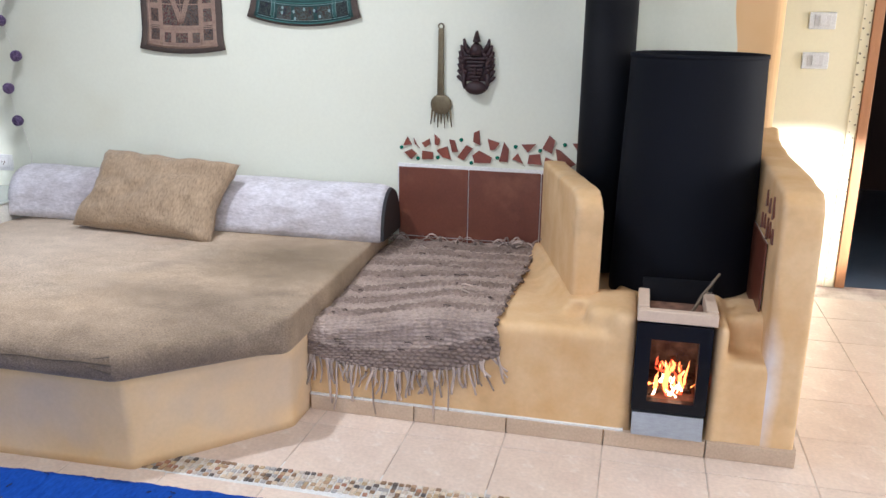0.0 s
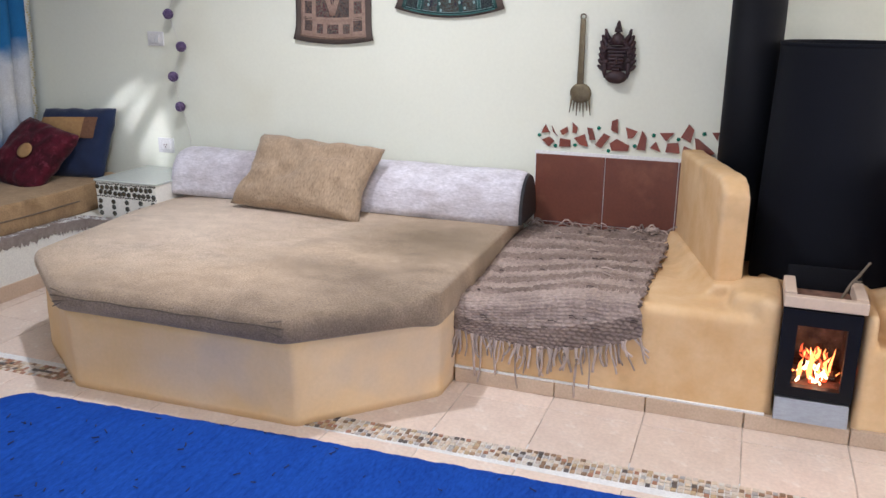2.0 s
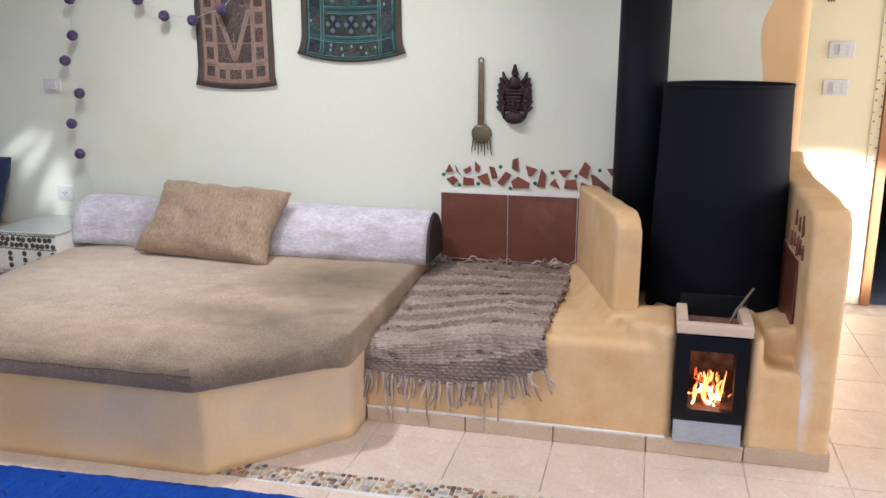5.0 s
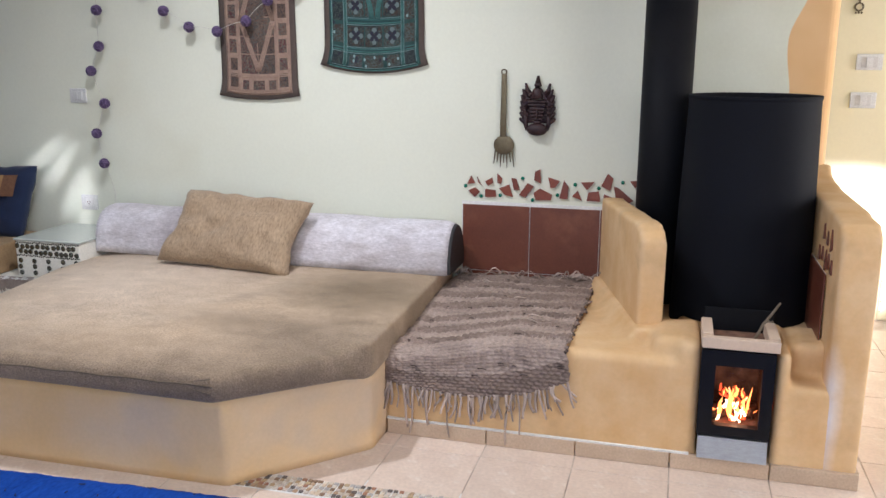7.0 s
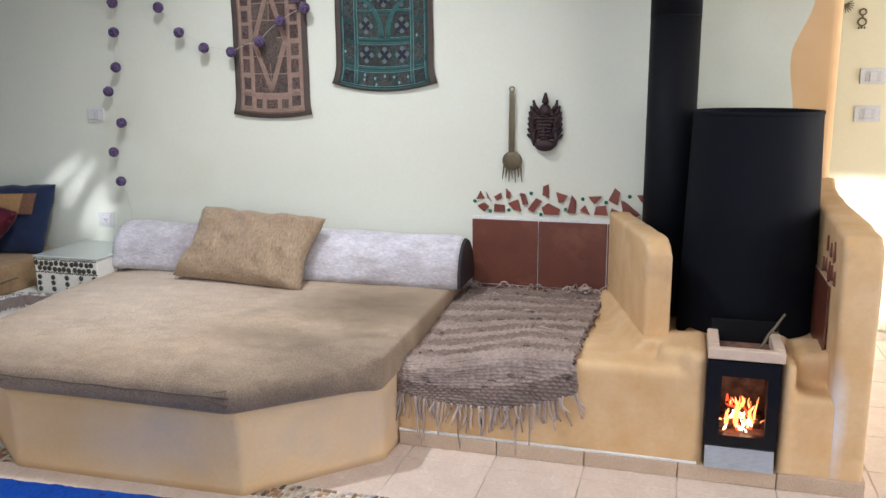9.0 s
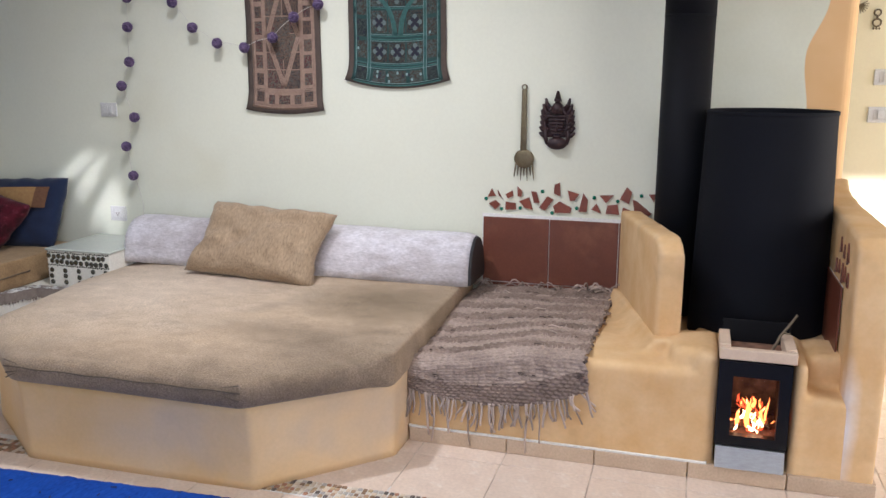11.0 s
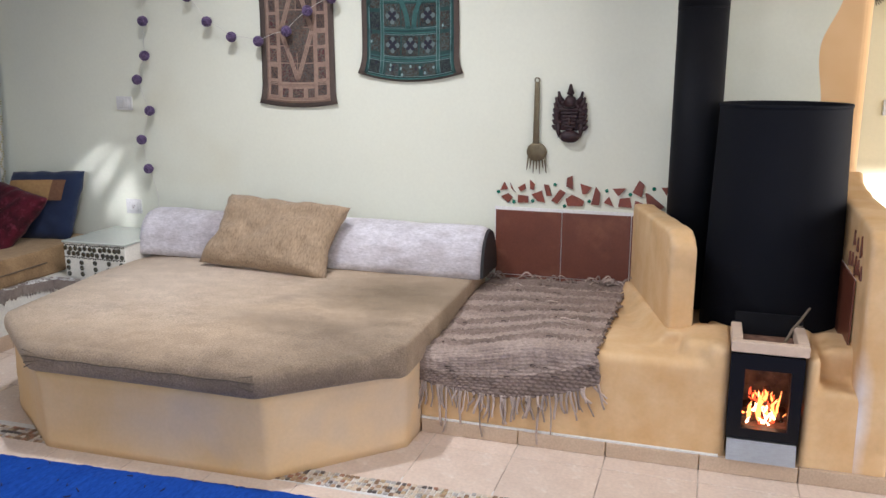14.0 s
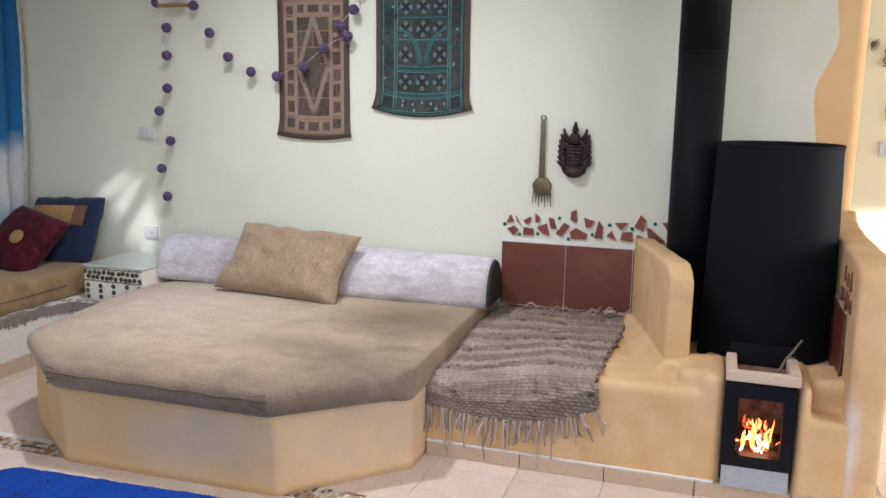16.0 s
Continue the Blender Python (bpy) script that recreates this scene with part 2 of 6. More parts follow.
M["gold_trim"] = material("gold_sequin_trim", (0.50, 0.42, 0.16), 0.5, 0.3, second=(0.62, 0.58, 0.40), scale=80)
M["gold_cloth"] = material("ochre_embroidery", (0.42, 0.25, 0.10), 0.85, second=(0.30, 0.17, 0.07), scale=60, bump=0.6)
M["brown_cloth"] = material("brown_embroidery", (0.13, 0.06, 0.035), 0.85, second=(0.20, 0.10, 0.05), scale=90, bump=0.6)
M["burgundy"] = material("burgundy_velvet", (0.085, 0.006, 0.016), 0.8, second=(0.030, 0.003, 0.007), scale=16, spread=0.3, stain=(0.17, 0.03, 0.05), stain_scale=26, bump=0.5, sheen=0.1, spec=0.2)
M["fringe_paint"] = material("brown_mosaic_border", (0.20, 0.165, 0.145), 0.5, second=(0.31, 0.265, 0.24), scale=30)
M["mirror_chip"] = material("grey_mirror_disc", (0.23, 0.24, 0.22), 0.15, 0.85, second=(0.14, 0.15, 0.13), scale=40, bump=0)
M["pale_glass"] = material("pale_mosaic_glass", (0.56, 0.60, 0.56), 0.12, second=(0.55, 0.60, 0.55), scale=18, bump=0.15, bump_scale=25)
M["tap_brown"] = material("dusty_pink_band", (0.35, 0.25, 0.19), 0.95, second=(0.26, 0.17, 0.135), scale=40, bump=0.6)
M["tap_edge"] = material("dark_taupe_cloth", (0.095, 0.072, 0.060), 0.95, second=(0.075, 0.056, 0.048), scale=20, bump=0.4)
M["tap_patch"] = embroidery("worn_patchwork", [(0.095, 0.066, 0.052), (0.05, 0.037, 0.037), (0.13, 0.08, 0.06), (0.10, 0.093, 0.083), (0.16, 0.122, 0.092), (0.095, 0.033, 0.036), (0.06, 0.052, 0.05)], 210)
M["tap_green"] = material("bottle_green_cloth", (0.022, 0.066, 0.064), 0.95, second=(0.016, 0.048, 0.048), scale=30, bump=0.5)
M["stitch"] = material("pale_stitching", (0.24, 0.36, 0.36), 0.9, bump=0.4)
M["tap_teal"] = material("teal_band", (0.055, 0.165, 0.155), 0.9, second=(0.032, 0.090, 0.088), scale=40, bump=0.6)
M["tap_dark"] = embroidery("dark_embroidered_patch", [(0.025, 0.035, 0.036), (0.014, 0.02, 0.024), (0.045, 0.062, 0.058), (0.05, 0.035, 0.026), (0.075, 0.095, 0.09), (0.025, 0.055, 0.055), (0.06, 0.04, 0.045)], 190)
M["petal"] = material("grey_embroidered_petal", (0.14, 0.185, 0.185), 0.9, bump=0.5)
M["petal_dark"] = material("dark_embroidered_petal", (0.018, 0.018, 0.035), 0.9, bump=0.5)
M["fire_red"] = glow("ember_red", (1.0, 0.10, 0.025), 1.4)
M["fire_orange"] = glow("flame_orange", (1.0, 0.27, 0.06), 4.0)
M["fire_yellow"] = glow("flame_yellow", (1.0, 0.66, 0.38), 6.0)
M["chip"] = mosaic_colours("stone_chip", [(0.66, 0.57, 0.46), (0.27, 0.17, 0.10), (0.72, 0.65, 0.55), (0.46, 0.31, 0.19), (0.12, 0.10, 0.09), (0.74, 0.69, 0.61), (0.52, 0.39, 0.23), (0.45, 0.43, 0.41), (0.40, 0.20, 0.12), (0.70, 0.57, 0.42), (0.60, 0.52, 0.45)], False)
M["chip_far"] = mosaic_colours("stone_chip_far", [(0.66, 0.57, 0.46), (0.27, 0.17, 0.10), (0.72, 0.65, 0.55), (0.46, 0.31, 0.19), (0.12, 0.10, 0.09), (0.74, 0.69, 0.61), (0.52, 0.39, 0.23), (0.45, 0.43, 0.41), (0.40, 0.20, 0.12), (0.70, 0.57, 0.42), (0.60, 0.52, 0.45)], True)


def pane_glass():
    m = bpy.data.materials.new("stove_glass")
    m.use_nodes = True
    b = m.node_tree.nodes["Principled BSDF"]
    b.inputs["Base Color"].default_value = (1.0, 0.93, 0.85, 1)
    b.inputs["Transmission Weight"].default_value = 1.0
    b.inputs["Roughness"].default_value, b.inputs["IOR"].default_value = 0.03, 1.08
    return m


def tint_patch(m, centre, radii, colour, untinted=(0.475, 0.36, 0.25)):
    """A patch of uneven outline tinted towards colour, for wear or painted light and shade."""
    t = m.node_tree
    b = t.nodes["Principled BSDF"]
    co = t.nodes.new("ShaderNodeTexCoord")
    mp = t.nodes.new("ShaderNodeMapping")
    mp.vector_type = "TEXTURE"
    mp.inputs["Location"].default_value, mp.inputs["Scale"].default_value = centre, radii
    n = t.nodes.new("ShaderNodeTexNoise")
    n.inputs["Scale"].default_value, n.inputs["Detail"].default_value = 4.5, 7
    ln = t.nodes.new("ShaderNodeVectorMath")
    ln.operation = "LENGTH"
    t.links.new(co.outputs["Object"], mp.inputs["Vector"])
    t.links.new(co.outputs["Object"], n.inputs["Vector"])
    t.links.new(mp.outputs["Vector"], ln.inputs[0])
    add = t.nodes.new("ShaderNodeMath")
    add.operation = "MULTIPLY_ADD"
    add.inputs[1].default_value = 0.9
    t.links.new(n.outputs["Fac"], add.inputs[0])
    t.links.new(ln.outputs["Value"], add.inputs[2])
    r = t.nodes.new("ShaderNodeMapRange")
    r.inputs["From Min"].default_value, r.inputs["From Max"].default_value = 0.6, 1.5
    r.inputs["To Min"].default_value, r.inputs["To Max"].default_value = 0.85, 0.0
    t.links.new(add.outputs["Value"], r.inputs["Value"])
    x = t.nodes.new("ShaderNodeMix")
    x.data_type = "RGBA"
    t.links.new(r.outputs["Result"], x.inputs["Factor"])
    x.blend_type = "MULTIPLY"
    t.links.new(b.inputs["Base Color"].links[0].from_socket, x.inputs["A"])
    x.inputs["B"].default_value = (*[c / d for c, d in zip(colour, untinted)], 1)
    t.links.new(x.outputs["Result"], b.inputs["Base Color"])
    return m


def chalky(m, colour):
    """Rubbed, paler plaster along worn edges."""
    t = m.node_tree
    b = t.nodes["Principled BSDF"]
    geo = t.nodes.new("ShaderNodeNewGeometry")
    r = t.nodes.new("ShaderNodeMapRange")
    r.inputs["From Min"].default_value, r.inputs["From Max"].default_value = 0.51, 0.60
    r.inputs["To Max"].default_value = 0.6
    t.links.new(geo.outputs["Pointiness"], r.inputs["Value"])
    n = t.nodes.new("ShaderNodeTexNoise")
    n.inputs["Scale"].default_value = 9
    co = t.nodes.new("ShaderNodeTexCoord")
    t.links.new(co.outputs["Object"], n.inputs["Vector"])
    mul = t.nodes.new("ShaderNodeMath")
    mul.operation = "MULTIPLY"
    t.links.new(r.outputs["Result"], mul.inputs[0])
    t.links.new(n.outputs["Fac"], mul.inputs[1])
    x = t.nodes.new("ShaderNodeMix")
    x.data_type = "RGBA"
    t.links.new(mul.outputs["Value"], x.inputs["Factor"])
    t.links.new(b.inputs["Base Color"].links[0].from_socket, x.inputs["A"])
    x.inputs["B"].default_value = (*colour, 1)
    t.links.new(x.outputs["Result"], b.inputs["Base Color"])
    return m


M["ochre"] = chalky(M["ochre"], (0.80, 0.68, 0.52))
M["mattress"] = tint_patch(M["tan"].copy(), (-1.25, 3.40, 0.44), (0.48, 0.42, 1.0), (0.165, 0.120, 0.072))
M["mattress"] = tint_patch(M["mattress"], (-1.50, 2.88, 0.44), (0.46, 0.17, 1.0), (0.30, 0.227, 0.158))
# pale sheen and daylight bounce of the far corner, painted into the cloth
M["mattress"] = tint_patch(M["mattress"], (-2.5, 3.35, 0.44), (1.0, 0.9, 1.0), (0.68, 0.565, 0.45))
# shade on the front rim and angled right corner, painted as darker cloth
M["mattress"] = tint_patch(M["mattress"], (-1.75, 2.36, 0.34), (1.5, 0.33, 0.22), (0.22, 0.165, 0.118))
M["mattress"] = tint_patch(M["mattress"], (-1.16, 2.60, 0.38), (0.56, 0.46, 0.34), (0.185, 0.14, 0.10))
# greyer middle of the platform's front face
M["ochre_grey"] = tint_patch(M["ochre_grey"], (0.0, -0.79, 0.16), (0.5, 0.3, 0.14), (0.64, 0.475, 0.305), (0.735, 0.52, 0.29))
M["side_ochre"] = tint_patch(M["ochre"].copy(), (0.545, FRONT_Y, 0.24), (0.055, 0.12, 0.26), (0.76, 0.72, 0.70), (0.69, 0.46, 0.23))
M["side_ochre"].name = "chalky_ochre_plaster"
M["plush_stained"] = tint_patch(M["plush"].copy(), (0.14, -0.12, 0.14), (0.30, 0.5, 0.22), (0.34, 0.295, 0.295), (0.62, 0.60, 0.63))
M["plush_stained"].name = "stained_lavender_plush"
M["mattress"].name = "worn_tan_chenille"
M["glass"] = pane_glass()


def wall_paint():
    """Cream plaster with the ochre border painted on the wall's free end."""
    m = M["cream"].copy()
    m.name = "cream_plaster_with_ochre_border"
    t = m.node_tree
    b = t.nodes["Principled BSDF"]
    co = t.nodes.new("ShaderNodeTexCoord")
    sep = t.nodes.new("ShaderNodeSeparateXYZ")
    t.links.new(co.outputs["Object"], sep.inputs["Vector"])

    def op(kind, a, c=None):
        n = t.nodes.new("ShaderNodeMath")
        n.operation = kind
        for value, socket in ((a, n.inputs[0]), (c, n.inputs[1])):
            if value is not None:
                if isinstance(value, (int, float)):
                    socket.default_value = value
                else:
                    t.links.new(value, socket)
        return n.outputs["Value"]

    wave = op("MULTIPLY", op("SINE", op("MULTIPLY", op("ADD", sep.outputs["Z"], -1.38), 14)), 0.012)
    lift = t.nodes.new("ShaderNodeMapRange")
    lift.interpolation_type = "SMOOTHSTEP"
    for socket, value in (("From Min", 1.52), ("From Max", 1.79), ("To Min", 0.448), ("To Max", 0.508)):
        lift.inputs[socket].default_value = value
    t.links.new(sep.outputs["Z"], lift.inputs["Value"])
    edge = op("SUBTRACT", lift.outputs["Result"], wave)
    inside = op("MULTIPLY", op("SUBTRACT", sep.outputs["X"], edge), 400)
    fac = op("MINIMUM", op("MAXIMUM", inside, 0), 1)
    x = t.nodes.new("ShaderNodeMix")
    x.data_type = "RGBA"
    t.links.new(fac, x.inputs["Factor"])
    t.links.new(b.inputs["Base Color"].links[0].from_socket, x.inputs["A"])
    n = t.nodes.new("ShaderNodeTexNoise")
    n.inputs["Scale"].default_value = 6
    r = t.nodes.new("ShaderNodeValToRGB")
    r.color_ramp.elements[0].color, r.color_ramp.elements[1].color = (0.72, 0.45, 0.21, 1), (0.82, 0.56, 0.31, 1)
    t.links.new(co.outputs["Object"], n.inputs["Vector"])
    t.links.new(n.outputs["Fac"], r.inputs["Fac"])
    t.links.new(r.outputs["Color"], x.inputs["B"])
    t.links.new(x.outputs["Result"], b.inputs["Base Color"])
    return m


M["wall_end"] = wall_paint()


def curtain_cloth():
    """Tie-dyed cloth: blue at the top and hem, white in the middle, by height."""
    m = material("tie_dyed_curtain", (1, 1, 1), 0.9, second=(0.86, 0.86, 0.86), scale=12, bump=0.3)
    t = m.node_tree
    b = t.nodes["Principled BSDF"]
    co = t.nodes.new("ShaderNodeTexCoord")
    sep = t.nodes.new("ShaderNodeSeparateXYZ")
    n = t.nodes.new("ShaderNodeTexNoise")
    n.inputs["Scale"].default_value = 5
    add = t.nodes.new("ShaderNodeMath")
    add.operation = "MULTIPLY_ADD"
    add.inputs[1].default_value = 0.22
    t.links.new(co.outputs["Object"], sep.inputs["Vector"])
    t.links.new(co.outputs["Object"], n.inputs["Vector"])
    t.links.new(n.outputs["Fac"], add.inputs[0])
    t.links.new(sep.outputs["Z"], add.inputs[2])
    r = t.nodes.new("ShaderNodeValToRGB")
    e = r.color_ramp.elements
    e[0].position, e[0].color = 0.27, (0.010, 0.11, 0.30, 1)
    e[1].position, e[1].color = 0.33, (0.42, 0.48, 0.55, 1)
    for p, c in ((0.40, (0.55, 0.56, 0.56, 1)), (0.49, (0.50, 0.53, 0.57, 1)), (0.535, (0.010, 0.13, 0.33, 1)), (0.9, (0.008, 0.10, 0.28, 1))):
        x = e.new(p)
        x.color = c
    half = t.nodes.new("ShaderNodeMath")
    half.operation = "MULTIPLY"
    half.inputs[1].default_value = 0.4
    t.links.new(add.outputs["Value"], half.inputs[0])
    t.links.new(half.outputs["Value"], r.inputs["Fac"])
    mul = t.nodes.new("ShaderNodeMix")
    mul.data_type, mul.blend_type = "RGBA", "MULTIPLY"
    mul.inputs["Factor"].default_value = 1.0
    t.links.new(b.inputs["Base Color"].links[0].from_socket, mul.inputs["A"])
    t.links.new(r.outputs["Color"], mul.inputs["B"])
    t.links.new(mul.outputs["Result"], b.inputs["Base Color"])
    return m


M["curtain"] = curtain_cloth()


# ---- building helpers ----
def mesh_of(bm, name, mat, smooth=False):
    me = bpy.data.meshes.new(name)
    bm.normal_update()
    bm.to_mesh(me)
    bm.free()
    if mat:
        me.materials.append(M[mat])
    if smooth:
        for p in me.polygons:
            p.use_smooth = True
    return me


def part(name, bm, mat, parent=None, label="", smooth=False):
    ob = new(name, mesh_of(bm, name, mat, smooth))
    if parent:
        ob.parent = parent
    if label:
        ob["label"] = label
    return ob


def thing(name, place, label, category, group="", kind=""):
    ob = new(name)
    ob.location = place
    ob.empty_display_size = 0.05
    return tagged(ob, label, category, group, kind)


def add_box(bm, lo, hi, bevel=0.0, seg=2, m=None):
    r = bmesh.ops.create_cube(bm, size=1)
    c, s = [(a + b) / 2 for a, b in zip(lo, hi)], [b - a for a, b in zip(lo, hi)]
    mat = Matrix.Translation(c) @ Matrix.Diagonal((*s, 1))
    bmesh.ops.transform(bm, matrix=(m @ mat) if m else mat, verts=r["verts"])
    if bevel:
        edges = list({e for v in r["verts"] for e in v.link_edges})
        bmesh.ops.bevel(bm, geom=edges, offset=bevel, segments=seg, profile=0.5, affect="EDGES")
    return bm


def box(lo, hi, bevel=0.0, seg=2, m=None):
    return add_box(bmesh.new(), lo, hi, bevel, seg, m)


def add_prism(bm, ring, z0, z1):
    low = [bm.verts.new((x, y, z0)) for x, y in ring]
    top = [bm.verts.new((x, y, z1)) for x, y in ring]
    n = len(ring)
    bm.faces.new(low[::-1])
    bm.faces.new(top)
    for i in range(n):
        bm.faces.new((low[i], low[(i + 1) % n], top[(i + 1) % n], top[i]))
    return low, top


def add_tube(bm, path, radius, sides=6, taper=1.0):
    """A round rod along a path of points."""
    rings = []
    for i, p in enumerate(path):
        p = Vector(p)
        a, b = Vector(path[max(i - 1, 0)]), Vector(path[min(i + 1, len(path) - 1)])
        q = (b - a).to_track_quat("Z", "Y")
        r = radius * (1 + (taper - 1) * i / max(len(path) - 1, 1))
        rings.append([bm.verts.new(p + q @ Vector((r * math.cos(2 * math.pi * k / sides), r * math.sin(2 * math.pi * k / sides), 0))) for k in range(sides)])
    for a, b in zip(rings, rings[1:]):
        for k in range(sides):
            bm.faces.new((a[k], a[(k + 1) % sides], b[(k + 1) % sides], b[k]))
    bm.faces.new(rings[0][::-1])
    bm.faces.new(rings[-1])
    return bm


def add_lathe(bm, profile, centre, sides=48):
    """A turned body: profile of (radius, z) about the upright through centre."""
    rings = [[bm.verts.new((centre[0] + r * math.cos(2 * math.pi * k / sides), centre[1] + r * math.sin(2 * math.pi * k / sides), centre[2] + z)) for k in range(sides)] for r, z in profile]
    for a, b in zip(rings, rings[1:]):
        for k in range(sides):
            bm.faces.new((a[k], a[(k + 1) % sides], b[(k + 1) % sides], b[k]))
    bm.faces.new(rings[0][::-1])
    bm.faces.new(rings[-1])
    return bm


def fuse(ob, voxel, rounds):
    """Melts overlapping solids into one soft hand-shaped body."""
    r = ob.modifiers.new("remesh", "REMESH")
    r.mode, r.voxel_size, r.use_smooth_shade = "VOXEL", voxel, True
    s = ob.modifiers.new("smooth", "SMOOTH")
    s.factor, s.iterations = 0.5, rounds


def tidy(ob):
    """Applies the modifiers, so that the mesh is what one sees."""
    dg = bpy.context.evaluated_depsgraph_get()
    me = bpy.data.meshes.new_from_object(ob.evaluated_get(dg))
    ob.modifiers.clear()
    ob.data = me
    for p in me.polygons:
        p.use_smooth = True
    return ob


# ---- the large structure ----
def structure(name, bm, mat, label, category, smooth=False):
    return tagged(part(name, bm, mat, None, "", smooth), label, category, "", "structure")


X_WEST, X_EAST, Y_SOUTH, HALL_Y = -4.3, 3.6, -2.1, 5.12
structure("floor", box((X_WEST - 0.2, Y_SOUTH - 0.2, -0.14), (X_EAST + 0.2, HALL_Y + 0.02, -0.0028)), "grout", "beige ceramic tiled floor with dark grout joints", "floor")
floor = bpy.data.objects["floor"]

# back wall with its rounded free end
bm = bmesh.new()
ring = [(X_WEST - 0.2, WALL_Y), (0.59, WALL_Y)] + [(0.59 + 0.048 * math.sin(a), WALL_Y + 0.048 - 0.048 * math.cos(a)) for a in np.linspace(0.2, math.pi / 2, 6)]
ring += [(0.638, WALL_Y + 0.16), (0.59, WALL_Y + 0.21), (X_WEST - 0.2, WALL_Y + 0.21)]
add_prism(bm, ring, -0.1, CEIL)
structure("wall_north", bm, "wall_end", "cream plastered wall with an ochre painted wavy edge", "wall")

# hall wall with the dark doorway
DOOR0, DOOR1, DOORH = 1.255, 2.1, 2.05
bm = bmesh.new()
add_box(bm, (-1.0, HALL_Y, -0.1), (DOOR0 - 0.055, HALL_Y + 0.16, CEIL))
add_box(bm, (DOOR1 + 0.055, HALL_Y, -0.1), (X_EAST + 0.2, HALL_Y + 0.16, CEIL))
add_box(bm, (DOOR0 - 0.055, HALL_Y, DOORH + 0.05), (DOOR1 + 0.055, HALL_Y + 0.16, CEIL))
structure("wall_hall", bm, "hall_cream", "cream plastered hall wall with a dark doorway", "wall")
structure("wall_hall_end", box((-1.1, WALL_Y + 0.21, -0.1), (-1.0, HALL_Y + 0.16, CEIL)), "cream", "cream plastered end wall of the hall", "wall")

# outer walls, with window openings
bm = bmesh.new()
add_box(bm, (X_WEST - 0.2, Y_SOUTH, -0.1), (X_WEST, 2.2, CEIL))
add_box(bm, (X_WEST - 0.2, 3.75, -0.1), (X_WEST, WALL_Y, CEIL))
add_box(bm, (X_WEST - 0.2, 2.2, -0.1), (X_WEST, 3.75, 0.75))
add_box(bm, (X_WEST - 0.2, 2.2, 2.1), (X_WEST, 3.75, CEIL))
structure("wall_west", bm, "cream", "cream plastered wall with a curtained window", "wall")
bm = bmesh.new()
add_box(bm, (X_WEST - 0.2, Y_SOUTH - 0.2, -0.1), (-2.9, Y_SOUTH, CEIL))
add_box(bm, (0.5, Y_SOUTH - 0.2, -0.1), (X_EAST + 0.2, Y_SOUTH, CEIL))
add_box(bm, (-2.9, Y_SOUTH - 0.2, -0.1), (0.5, Y_SOUTH, 0.75))
add_box(bm, (-2.9, Y_SOUTH - 0.2, 2.35), (0.5, Y_SOUTH, CEIL))
structure("wall_south", bm, "cream", "cream plastered wall with a wide window", "wall")
bm = bmesh.new()
add_box(bm, (X_EAST, Y_SOUTH, -0.1), (X_EAST + 0.2, 0.3, CEIL))
add_box(bm, (X_EAST, 2.1, -0.1), (X_EAST + 0.2, 3.95, CEIL))
add_box(bm, (X_EAST, 5.0, -0.1), (X_EAST + 0.2, HALL_Y, CEIL))
add_box(bm, (X_EAST, 3.95, 2.1), (X_EAST + 0.2, 5.0, CEIL))
add_box(bm, (X_EAST, 0.3, -0.1), (X_EAST + 0.2, 2.1, 0.7))
add_box(bm, (X_EAST, 0.3, 2.3), (X_EAST + 0.2, 2.1, CEIL))
structure("wall_east", bm, "cream", "cream plastered wall with a window and a doorway", "wall")
structure("ceiling", box((X_WEST - 0.2, Y_SOUTH - 0.2, CEIL), (X_EAST + 0.2, HALL_Y + 0.16, CEIL + 0.12)), "ceiling", "plain white ceiling", "ceiling")

# room added behind the doorway, its darkness put into the brown wall colour
bm = bmesh.new()
add_box(bm, (0.7, HALL_Y + 0.16, -0.1), (0.8, 8.2, CEIL))
add_box(bm, (3.2, HALL_Y + 0.16, -0.1), (3.3, 8.2, CEIL))
add_box(bm, (0.7, 8.2, -0.1), (3.3, 8.3, CEIL))
add_box(bm, (0.7, HALL_Y + 0.16, CEIL), (3.3, 8.3, CEIL + 0.1))
structure("wall_dark_room", bm, "room_dark", "dark walls of the room beyond the doorway", "wall")
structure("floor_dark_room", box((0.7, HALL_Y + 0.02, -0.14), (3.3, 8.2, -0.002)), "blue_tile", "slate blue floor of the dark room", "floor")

# door frame and mosaic border
door = tagged(new("door_1"), "orange-brown wooden door frame round an open dark doorway", "door frame", "", "structure")
part("jamb", box((DOOR0 - 0.05, HALL_Y - 0.02, 0.0), (DOOR0, HALL_Y + 0.17, DOORH), 0.004), "jamb_wood", door)
part("jamb", box((DOOR1, HALL_Y - 0.02, 0.0), (DOOR1 + 0.05, HALL_Y + 0.17, DOORH), 0.004), "jamb_wood", door)
part("lintel", box((DOOR0 - 0.05, HALL_Y - 0.02, DOORH), (DOOR1 + 0.05, HALL_Y + 0.17, DOORH + 0.05), 0.004), "jamb_wood", door)
border = tagged(part("trim", box((DOOR0 - 0.10, HALL_Y - 0.006, 0.0), (DOOR0 - 0.052, HALL_Y - 0.0005, 2.2), 0.001), "hall_cream"), "pale cream strip beside the door set with dark chips", "mosaic border", "", "structure")
rng = random.Random(4)
chip_mesh = mesh_of(box((-0.006, -0.004, -0.006), (0.006, 0.0, 0.006), 0.0015, 1), "chip", "old_brass")
